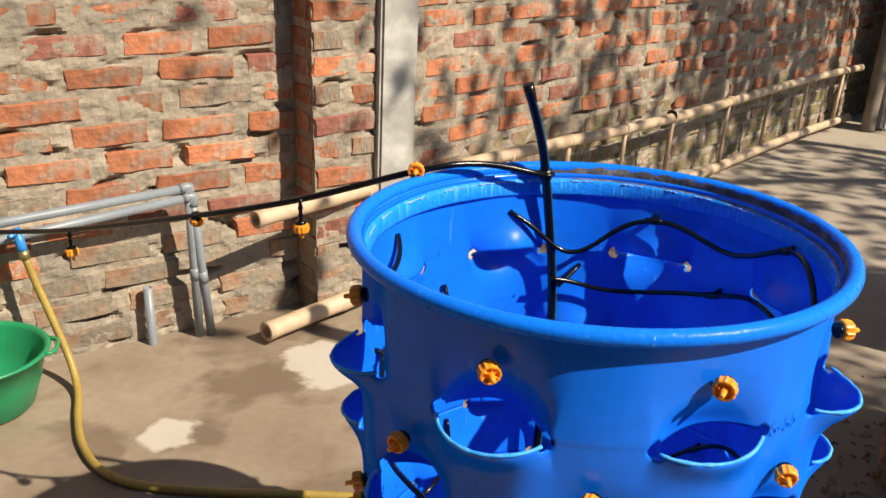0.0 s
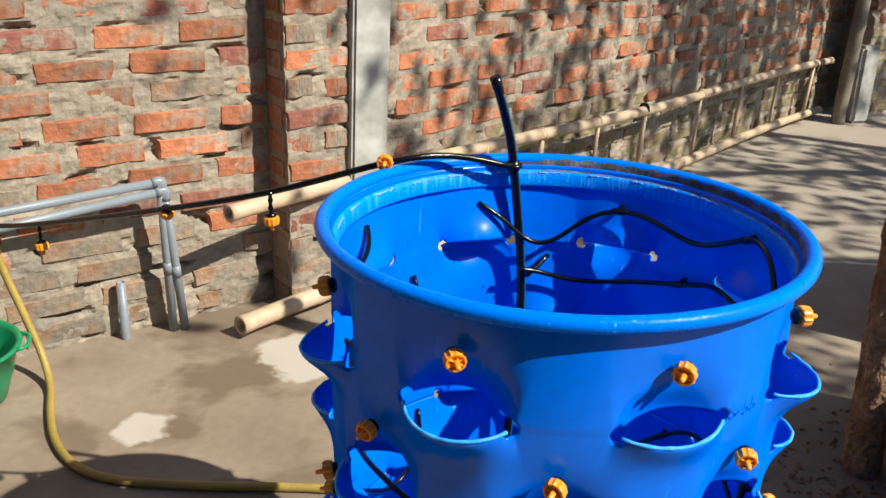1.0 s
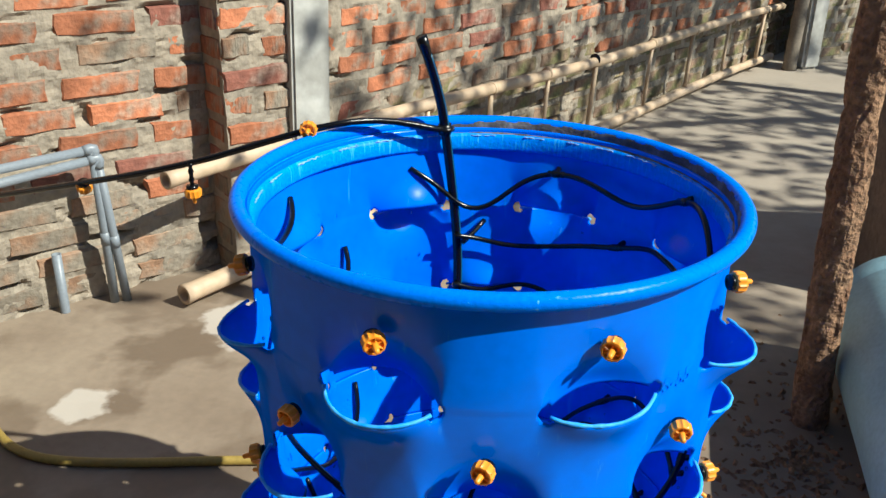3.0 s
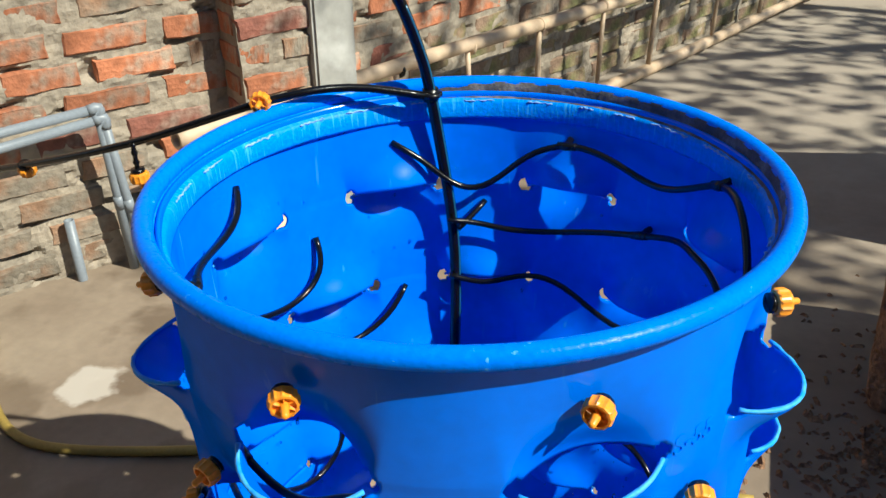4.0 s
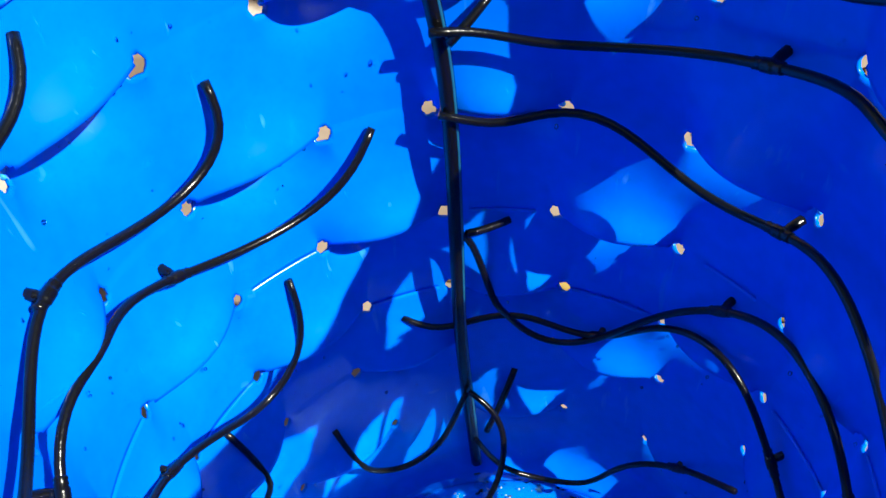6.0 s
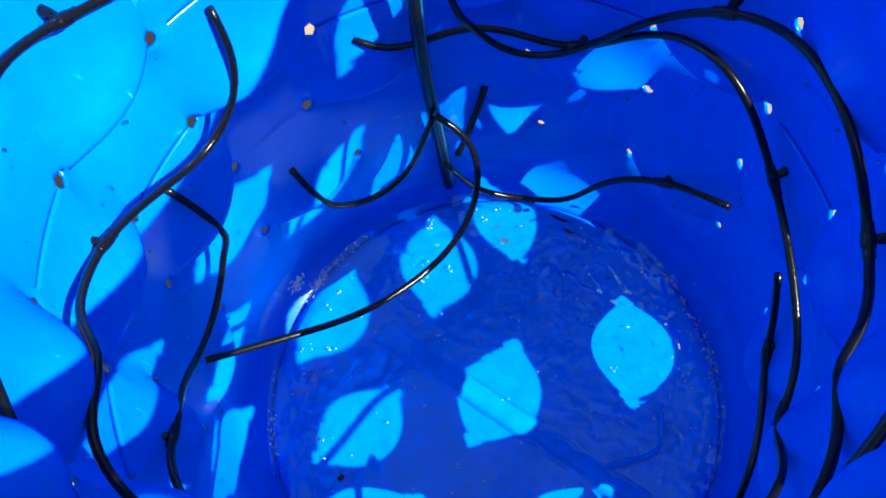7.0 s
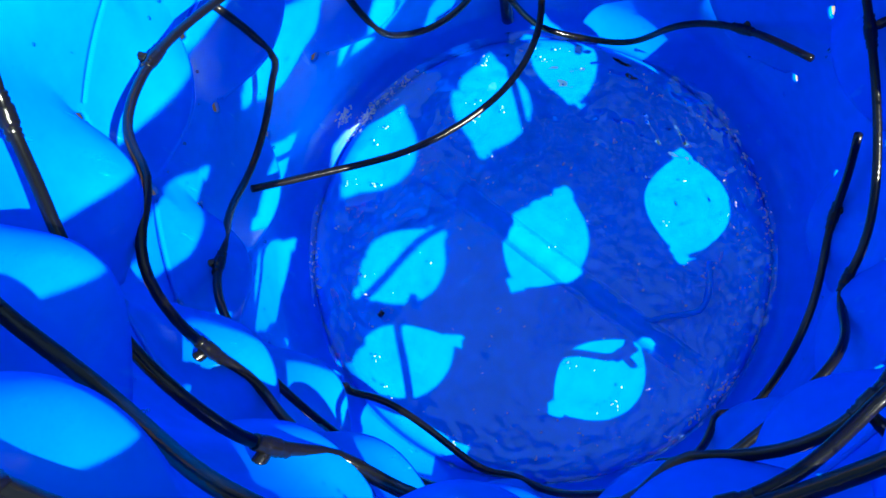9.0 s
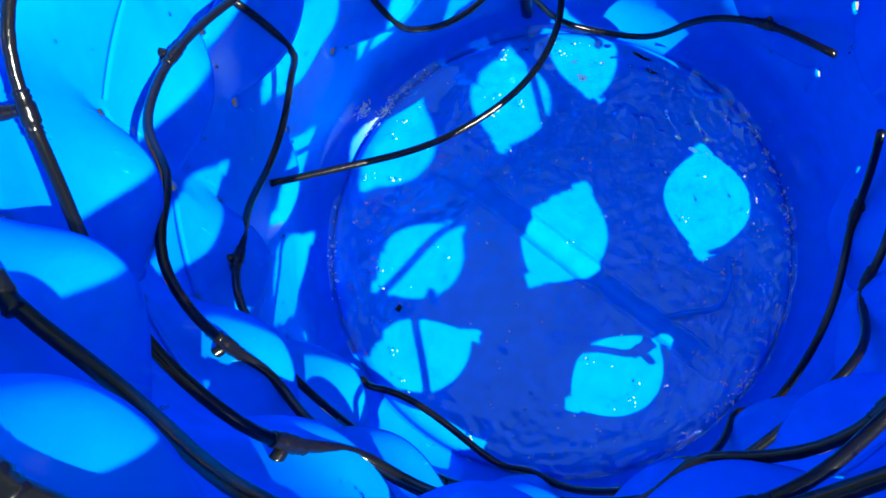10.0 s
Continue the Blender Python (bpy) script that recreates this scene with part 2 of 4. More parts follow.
def tube(points, radius, sides=10, cap=True, into=None):
    """A round tube along a line; radius is a number or a function of the share of its length."""
    bm = into or bmesh.new()
    rings, n = [], len(points)
    side = None
    for i, p in enumerate(points):
        d = (points[min(i + 1, n - 1)] - points[max(i - 1, 0)]).normalized()
        if side is None:
            side = d.orthogonal().normalized()
        side = (side - d * side.dot(d)).normalized()
        up = d.cross(side)
        r = radius(i / (n - 1)) if callable(radius) else radius
        rings.append([bm.verts.new(p + (side * math.cos(a) + up * math.sin(a)) * r) for a in (2 * math.pi * k / sides for k in range(sides))])
    for a, b in zip(rings, rings[1:]):
        for k in range(sides):
            bm.faces.new((a[k], a[(k + 1) % sides], b[(k + 1) % sides], b[k]))
    if cap:
        bm.faces.new(rings[0][::-1])
        bm.faces.new(rings[-1])
    return bm


def lathe(profile, sides=96, closed=False, into=None):
    """Turns (radius, z) pairs round the z axis."""
    bm = into or bmesh.new()
    rings = [[bm.verts.new((r * math.cos(2 * math.pi * k / sides), r * math.sin(2 * math.pi * k / sides), z)) for k in range(sides)] for r, z in profile]
    pairs = list(zip(rings, rings[1:])) + ([(rings[-1], rings[0])] if closed else [])
    for a, b in pairs:
        for k in range(sides):
            bm.faces.new((a[k], a[(k + 1) % sides], b[(k + 1) % sides], b[k]))
    return bm


def arc_lathe(profile, a0, a1, steps=90):
    """The same over an arc, fading out at both ends."""
    bm = bmesh.new()
    rings = []
    for r, z in profile:
        rings.append([bm.verts.new(polar(a0 + (a1 - a0) * k / steps, r + 0.0016 * (1 - min(1, 12 * min(k, steps - k) / steps)) + 0.0004 * math.sin(k * 1.9), z)) for k in range(steps + 1)])
    for a, b in zip(rings, rings[1:]):
        for k in range(steps):
            bm.faces.new((a[k], a[k + 1], b[k + 1], b[k]))
    return bm


def polar(angle, r, z):
    return Vector((r * math.cos(radians(angle)), r * math.sin(radians(angle)), z))


# ---------------------------------------------------------------- ground
bm = bmesh.new()
N = 60
grid = [[bm.verts.new((x, y, 0)) for x in (math.copysign(abs(u) ** 3, u) * 150 for u in np.linspace(-1, 1, N))] for y in (math.copysign(abs(u) ** 3, u) * 150 for u in np.linspace(-1, 1, N))]
for a, b in zip(grid, grid[1:]):
    for k in range(N - 1):
        bm.faces.new((a[k], a[k + 1], b[k + 1], b[k]))
tagged(part("ground", bm, GROUND), "damp stained concrete yard floor, dusty towards the far end", "ground", kind="structure")


# ---------------------------------------------------------------- walls
def brick_mesh(seed, mat, length=0.203, height=0.058, depth=0.05):
    """A brick with a ragged outline: a bevelled front and straight sides."""
    rnd = random.Random(seed)
    outline = [(-.5, -.5), (-.18, -.5), (.2, -.5), (.5, -.5), (.5, 0), (.5, .5), (.15, .5), (-.2, .5), (-.5, .5), (-.5, 0)]
    bm = bmesh.new()
    rim = [Vector((x * length + rnd.uniform(-.005, .005), 0, z * height + rnd.uniform(-.0028, .0028))) for x, z in outline]
    back = [bm.verts.new((p.x, depth / 2, p.z)) for p in rim]
    mid = [bm.verts.new((p.x, -depth / 2 + 0.007, p.z)) for p in rim]
    top = [bm.verts.new((p.x * 0.955, -depth / 2 + rnd.uniform(-.002, .002), p.z * 0.84)) for p in rim]
    n = len(rim)
    for a, b in ((back, mid), (mid, top)):
        for k in range(n):
            bm.faces.new((a[k], a[(k + 1) % n], b[(k + 1) % n], b[k]))
    bm.faces.new(top)
    return mesh_of("brick", bm, mat, False)


BRICKS = [brick_mesh(i, BRICK_DARK if i % 5 == 4 else BRICK) for i in range(15)]
PLASTER = material("brown_plaster", (0.24, 0.18, 0.13), 0.95, 0.15, 3.0, 45.0, 0.6, 0.008, (0.17, 0.13, 0.10), 0.55)
# unseen wall added behind the camera; it cuts sky light on the drum's front
tagged(part("wall_unseen", box(9.0, 0.2, 3.2), PLASTER, None, "", False), "plain brown wall added out of view to keep sky light off the drum", "wall", kind="structure").matrix_basis = pose(1.0, -2.0, 0)
BRICKS_OLD = [brick_mesh(20 + i, BRICK_OLD) for i in range(8)]
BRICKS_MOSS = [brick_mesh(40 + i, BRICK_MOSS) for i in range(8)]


def brick_wall(name, a, b, height, label, thick=0.12, course=0.079, pitch=0.243, low=None, seed=1, step=0.011):
    """A wall from a to b (its face is on the right hand side of that way), of mortar with bricks set in it."""
    a, b = Vector((*a, 0)), Vector((*b, 0))
    way = (b - a).normalized()
    out = Vector((way.y, -way.x, 0))
    length = (b - a).length
    angle = math.degrees(math.atan2(way.y, way.x))
    m = Matrix.Translation(a) @ pose(0, 0, 0, 0, 0, angle)
    bm = bmesh.new()
    nx, nz = max(2, int(length / step)), int(height / step)
    face = []
    for j in range(nz + 1):
        line = []
        for i in range(nx + 1):
            p = Vector((length * i / nx, 0, height * j / nz))
            q = p + Vector((seed * 3.1, 0, 0))
            d = 0.0055 * noise.noise(q * 8) + 0.0055 * noise.noise(Vector((q.x * 17, 3, q.z * 34))) + 0.0035 * noise.noise(q * 60)
            # open, weathered joints here and there
            crack = noise.noise(Vector((q.x * 9, 11, q.z * 26)))
            if crack > 0.30:
                d -= 0.10 * (crack - 0.30)
            line.append(bm.verts.new((p.x, -d, p.z)))
        face.append(line)
    for a0, b0 in zip(face, face[1:]):
        for i in range(nx):
            bm.faces.new((a0[i], a0[i + 1], b0[i + 1], b0[i]))
    for line in ([r[0] for r in face], [r[-1] for r in face][::-1], face[-1], face[0][::-1]):
        back = [bm.verts.new((v.co.x, thick, v.co.z)) for v in line]
        for i in range(len(line) - 1):
            bm.faces.new((line[i], line[i + 1], back[i + 1], back[i]))
    bm.faces.new([bm.verts.new(p) for p in ((0, thick, 0), (length, thick, 0), (length, thick, height), (0, thick, height))])
    bmesh.ops.recalc_face_normals(bm, faces=bm.faces[:])
    wall = part(name, bm, MORTAR, None, label, False)
    wall.matrix_basis = m
    tagged(wall, label, "wall", kind="structure")
    rnd = random.Random(seed)
    for row in range(int(height / course)):
        z = 0.045 + row * course
        x = -pitch * rnd.uniform(0.2, 0.5) - (pitch / 2 if row % 2 else 0)
        if length < 0.3:
            x = 0.002
        while x < length:
            w = pitch * rnd.uniform(0.86, 1.10)
            if length < 0.3:
                w = length + 0.036 if row % 2 else (length * 0.5 + 0.02) * rnd.uniform(0.9, 1.1)
            x0, x1 = max(x, 0.0), min(x + w - 0.04, length)
            if x1 - x0 > 0.05 :
                kind = BRICKS
                if low and z < low[0] + rnd.uniform(-0.07, 0.07):
                    kind = low[1]
                elif rnd.random() < 0.10:
                    kind = BRICKS_OLD
                me = rnd.choice(kind)
                ob = new("brick", me)
                ob.parent = wall
                ob.matrix_basis = pose((x0 + x1) / 2, 0.0215 + rnd.uniform(-.003, .004), z + rnd.uniform(-.006, .006), 0, rnd.uniform(-2.1, 2.1), rnd.uniform(-1.5, 1.5)) @ Matrix.Diagonal(((x1 - x0) / 0.203, 1, 1, 1))
            x += w
    return wall


U, NRM = Vector((math.cos(radians(56)), math.sin(radians(56)))), Vector((math.sin(radians(56)), -math.cos(radians(56))))
CORNER = Vector((-1.28, 1.13))


def along(s, d=0.0):
    return CORNER + U * s + NRM * d


brick_wall("wall_left", along(-1.9), along(0.21), 1.9, "red brick yard wall with thick smeared grey mortar", low=(0.30, BRICKS_OLD), seed=3, step=0.009)
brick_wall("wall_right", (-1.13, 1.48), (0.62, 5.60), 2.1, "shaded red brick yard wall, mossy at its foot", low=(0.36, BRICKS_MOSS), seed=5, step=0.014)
# pier of brick that stands proud, and its concrete post
brick_wall("wall_pier", along(0.197, 0.12), along(0.405, 0.12), 1.9, "narrow brick pier standing proud of the yard wall", 0.13, pitch=0.225, low=(0.3, BRICKS_OLD), seed=8, step=0.009)
pier = bpy.data.objects["wall_pier"]
for row in range(23):
    ob = new("brick", BRICKS[row % 12] if row > 3 else BRICKS_OLD[row])
    ob.parent = pier
    ob.matrix_basis = pose(0.0215, 0.062, 0.045 + 0.079 * row, 0, 0, -90) @ Matrix.Diagonal((0.42 if row % 2 else 0.55, 1, 1, 1))
post = tagged(part("concrete_post", box(0.125, 0.10, 2.0, bevel=0.008), CONCRETE, None, "", False), "slim grey cast concrete post against the brick wall", "post")
q = along(0.447, 0.10)
post.matrix_basis = pose(q.x, q.y, 0, 0, 1.2, 56)
brick_wall("wall_far", (0.70, 5.12), (2.9, 8.5), 2.2, "weathered brick wall at the far end of the yard", low=(0.5, BRICKS_MOSS), seed=9, step=0.03)


# ---------------------------------------------------------------- drum
RIM_R, RIM_Z, BODY_R = 0.2835, 0.834, 0.2755
ODD = (129.4, 83.7, 36.6, 352.0, 309.5, 262.5, 217.5, 173.5)
EVEN = (105.7, 149.2, 60.5, 15.0, 331.0, 285.5, 240.0, 195.0)
# how far each pocket of a row is drawn out
PULL = {0.711: (0.8, 0.75, 0.8, 1.1, 0.62, 0.95, 1.15, 0.8), 0.583: (0.85, 0.8, 0.9, 1.0, 0.9, 1.0, 1.1, 0.9)}
ROWS = [(0.14, EVEN), (0.265, ODD), (0.36, EVEN), (0.463, ODD), (0.583, EVEN), (0.711, ODD)]


def pocket(theta, h, row, half=12.3):
    """How strongly a row's pockets shape the wall at this angle, h metres above or below their slits."""
    z, centres = row
    pull = PULL.get(z, (0.85, 0.95, 0.8, 1.0, 0.9, 0.85, 1.0, 0.9))
    g = np.zeros_like(theta)
    for i, c in enumerate(centres):
        u = ((theta - c + 180) % 360 - 180) / (half * (1 + 0.05 * math.sin(3.1 * i + c)) * (1 + 5.0 * h))
        g = np.maximum(g, pull[i] * np.clip(1 - u * u, 0, 1) ** (0.95 + min(1.0, 18 * h)))
    return g


HOLE = 0.0070


def push(theta):
    """How deep the wall is pushed in over each slit; deeper round the side where the drum is worked from."""
    return 0.035 * (1 + 0.18 * np.exp(-(((theta - 266 + 180) % 360 - 180) / 62.0) ** 4))



def drum_body():
    n = 640
    theta = np.arange(n) * 360.0 / n
    rad = np.radians(theta)
    verts, rows, faces = [], [], []
    ends = [(c + k * 12.3 * (1 + 0.05 * math.sin(3.1 * i + c)), z) for z, cs in ROWS for i, c in enumerate(cs) for k in (-1, 1)]
    cuts = [0.0] + [z for z, _ in ROWS] + [RIM_Z - 0.006]
    for seg in range(len(cuts) - 1):
        z0, z1 = cuts[seg], cuts[seg + 1]
        m = max(4, int((z1 - z0) / 0.0038))
        for i in range(m + 1):
            z = z0 + (z1 - z0) * i / m
            r = np.full(n, BODY_R - 0.0022 * math.sin(math.pi * z / 0.83))
            if z < 0.05:
                r -= 0.034 * (1 - z / 0.05) ** 2.2
            zz = np.full(n, z)
            if seg > 0:
                h = z - z0
                g = pocket(theta, h, ROWS[seg - 1])
                r -= push(theta) * math.exp(-(h / 0.050) ** 1.4) * g
                zz += 0.013 * math.exp(-(h / 0.03) ** 2) * g ** 0.6
            if seg < len(cuts) - 2:
                h = z1 - z
                g = pocket(theta, h, ROWS[seg])
                r += 0.036 * math.exp(-(h / 0.036) ** 1.5) * g
                zz -= 0.009 * math.exp(-(h / 0.03) ** 2) * g ** 0.6
            turn = rad.copy()
            for e, ze in ends:
                if abs(ze - z) < 0.009:
                    dx, dz = np.radians((theta - e + 180) % 360 - 180) * BODY_R, z - ze + 1e-6
                    d = np.hypot(dx, dz)
                    close = np.nonzero(d < 0.0083)[0]
                    turn[close] = radians(e) + dx[close] / d[close] * HOLE / BODY_R
                    zz[close] += dz / d[close] * HOLE - dz
            start = len(verts)
            verts += list(zip(r * np.cos(turn), r * np.sin(turn), zz))
            rows.append((seg, i, m, start, z))
    weld = {}
    for (s0, i0, m0, a, za), (s1, i1, m1, b, zb) in zip(rows, rows[1:]):
        if s0 != s1:
            for k in range(n):
                if (Vector(verts[a + k]) - Vector(verts[b + k])).length < 0.0015:
                    weld[b + k] = a + k
            continue
        zm = (za + zb) / 2
        near = [(e, zm - z) for e, z in ends if abs(z - zm) < HOLE]
        for k in range(n):
            j = (k + 1) % n
            mid = (k + 0.5) * 360.0 / n
            # the round hole at each end of a slit
            if near and any(math.hypot(radians((mid - e + 180) % 360 - 180) * BODY_R, dz) < HOLE for e, dz in near):
                continue
            faces.append((a + k, a + j, b + j, b + k))
    faces = [tuple(weld.get(v, v) for v in f) for f in faces]
    used = sorted({v for f in faces for v in f})
    order = {v: i for i, v in enumerate(used)}
    me = bpy.data.meshes.new("body")
    me.from_pydata([verts[v] for v in used], [], [tuple(order[v] for v in f) for f in faces])
    me.materials.append(BLUE)
    me.shade_smooth()
    return me


def inner_radius(angle, z):
    """Radius of the drum's inner face at an angle and height."""
    r = BODY_R - 0.0038
    if z < 0.05:
        r -= 0.034 * (1 - max(z, 0) / 0.05) ** 2.2
    t = np.array([angle % 360.0])
    for row in ROWS:
        h = z - row[0]
        if 0 <= h < 0.1:
            r -= float(push(t)[0]) * math.exp(-(h / 0.050) ** 1.4) * float(pocket(t, h, row)[0])
    return r


drum = thing("planter_drum", "open blue plastic drum with heat-formed planting pockets on damp concrete", "drum")
body = new("body", drum_body())
body.parent = drum
solid = body.modifiers.new("wall", "SOLIDIFY")
solid.thickness, solid.offset = 0.0035, -1.0
# rounded lip, and the worn ledge inside it
lip = [(RIM_R + 0.009 * math.cos(a), RIM_Z + 0.009 * math.sin(a)) for a in np.linspace(0, 2 * math.pi, 16, endpoint=False)]
part("lip", lathe(lip, 160, True), BLUE_WORN, drum, "scuffed rounded lip")
ledge = [(0.2765, 0.832), (0.2745, 0.822), (0.268, 0.820), (0.266, 0.816), (0.2655, 0.800), (0.2665, 0.797), (0.2675, 0.797), (0.2680, 0.812), (0.2755, 0.826)]
part("ledge", lathe(ledge, 160, True), SCUFFED, drum, "scuffed inner ledge")
part("grime_ring", arc_lathe([(0.2758, 0.8385), (0.2740, 0.8350), (0.2733, 0.828), (0.2725, 0.8225), (0.2690, 0.8203)], -62, 118), GRIME, drum, "grey cement grime in the groove")
# ragged pale crust along the edge of the ledge, broken into short runs
rnd = random.Random(31)
a0 = -60.0
while a0 < 205:
    a1 = a0 + rnd.uniform(3, 14)
    bits = [polar(a0 + (a1 - a0) * k / 14, 0.2668 + rnd.gauss(0, 0.0005), 0.8185 + rnd.gauss(0, 0.0006)) for k in range(15)]
    part("crust", tube(bits, lambda t: (0.0004 + 0.0011 * rnd.random()) * (0.3 if t in (0.0, 1.0) else 1.0), 6), CRUST, drum, "pale scraped crust")
    a0 = a1 + rnd.uniform(0.5, 9)
floor_profile = [(0.0, 0.018), (0.10, 0.0175), (0.19, 0.017), (0.215, 0.018), (0.228, 0.021), (0.236, 0.012), (0.2415, 0.004), (0.19, 0.002), (0.0, 0.002)]
part("bottom", lathe(floor_profile, 96), WET_BLUE, drum, "wet bottom")

RIPPLES = ((0.052, -0.055, 0.05), (0.045, -0.192, 0.035), (0.041, -0.091, 0.035))
bm = bmesh.new()
rings = []
for i in range(150):
    r = 0.243 * i / 149
    rings.append([])
    for k in range(440):
        a = 2 * math.pi * k / 440
        p = Vector((r * math.cos(a), r * math.sin(a), 0))
        calm = 0.15 + 0.60 * max(0.0, min(1.0, 0.5 + 4 * (p.x + 0.4 * p.y)))
        z = 0.0232 + calm * (0.0020 * noise.noise(p * 38) + 0.0016 * noise.noise(p * 95) + 0.0005 * noise.noise(p * 200))
        for cx, cy, reach in RIPPLES:
            d = math.hypot(p.x - cx, p.y - cy)
            if d < reach:
                z += 0.0007 * (1 - d / reach) * math.cos(d * 520)
        rings[-1].append(bm.verts.new((p.x, p.y, z)))
for a, b in zip(rings, rings[1:]):
    for k in range(440):
        bm.faces.new((a[k], a[(k + 1) % 440], b[(k + 1) % 440], b[k]))
bmesh.ops.remove_doubles(bm, verts=bm.verts[:], dist=1e-6)
pool = tagged(part("water", bm, WATER), "shallow rippled water on the bottom of the drum", "water")
seam = [Vector((-0.137, 0.041, 0.0175)), Vector((0.05, -0.021, 0.0175)), Vector((0.20, -0.070, 0.0175))]
ridge = bmesh.new()
way = (seam[2] - seam[0]).normalized()
side = Vector((-way.y, way.x, 0))
rails = []
for k in range(41):
    p = seam[0] + (seam[2] - seam[0]) * k / 40
    fade = min(1.0, 0.25 + k / 8, (40 - k) / 4)
    rails.append([ridge.verts.new(p + side * u + Vector((0, 0, z * fade + 0.0004 * math.sin(k * 1.3)))) for u, z in ((-0.0165, -0.002), (-0.013, 0.0025), (-0.009, 0.0064), (0.0, 0.0068), (0.009, 0.0062), (0.013, 0.0024), (0.0165, -0.002))])
for p, q in zip(rails, rails[1:]):
    for k in range(6):
        ridge.faces.new((p[k], q[k], q[k + 1], p[k + 1]))
part("mould_ridge", ridge, WET_BLUE, drum)
part("mould_seam", tube(spline([(0.128, -0.040, 0.0208), (0.150, -0.026, 0.0208), (0.176, -0.010, 0.0208), (0.180, 0.010, 0.0208), (0.172, 0.043, 0.0208)], 0.006), 0.0032, 8), WET_BLUE, drum)


def cut_edge(z, centre, pull, half):
    """The ragged pale edge along the drawn-out lower lip of a pocket."""
    line = []
    for k in range(33):
        u = -0.93 + 1.86 * k / 32
        g = pull * max(0.0, 1 - u * u) ** 0.95
        ragged = 0.0007 * noise.noise(Vector((centre + u * 9, z * 40, 0)))
        line.append(polar(centre + u * half, BODY_R + 0.036 * g - 0.0024 + ragged, z - 0.009 * g ** 0.6 + 0.0006 + ragged))
    bm = tube(line, lambda t: 0.0021 + 0.0009 * noise.noise(Vector((t * 14, centre, z * 9))), 6)
    part("cut_edge", bm, CUT, drum, "pale ragged cut edge")


for z, centres in ROWS:
    for i, c in enumerate(centres):
        cut_edge(z, c, PULL.get(z, (0.85, 0.95, 0.8, 1.0, 0.9, 0.85, 1.0, 0.9))[i], 12.3 * (1 + 0.05 * math.sin(3.1 * i + c)))
text = bpy.data.curves.new("mark", "FONT")
text.body, text.size, text.extrude, text.align_x, text.align_y = "S-55", 0.026, 0.0012, "CENTER", "CENTER"
word = bpy.data.objects.new("mark", text)
scene.collection.objects.link(word)
bpy.context.view_layer.update()
mark = bpy.data.meshes.new_from_object(word.evaluated_get(bpy.context.evaluated_depsgraph_get()))
bpy.data.objects.remove(word)
for v in mark.vertices:
    v.co = polar(328.9 + math.degrees(v.co.x / BODY_R), BODY_R - 0.0016 + v.co.z, 0.712 + v.co.y)
mark.materials.clear()
mark.materials.append(BLUE)
new("moulded_mark", mark).parent = drum

# ---------------------------------------------------------------- irrigation
riser_line = spline([(-0.117, 0.232, 0.022), (-0.114, 0.224, 0.197), (-0.110, 0.218, 0.325), (-0.104, 0.220, 0.459), (-0.101, 0.226, 0.587), (-0.106, 0.230, 0.68), (-0.123, 0.220, 0.832), (-0.132, 0.206, 0.895), (-0.145, 0.178, 0.965)])
riser = thing("riser_pipe", "upright black polythene feed pipe standing in the drum", "pipe")
part("pipe", tube(riser_line, lambda t: 0.0068 if t < 0.985 else 0.0078, 14), BLACK, riser)
# the pipe's blue highlight, put on as a thin teal strip on its right
part("stripe", tube([p + Vector((0.0060, -0.0014, 0)) for p in riser_line[:-2]], 0.0014, 8), HIGHLIGHT, riser, "thin teal strip standing in for the pipe's highlight")
part("collar", tube([Vector((-0.123, 0.220, 0.826)), Vector((-0.1235, 0.219, 0.840))], 0.0092, 14), BLACK, riser)

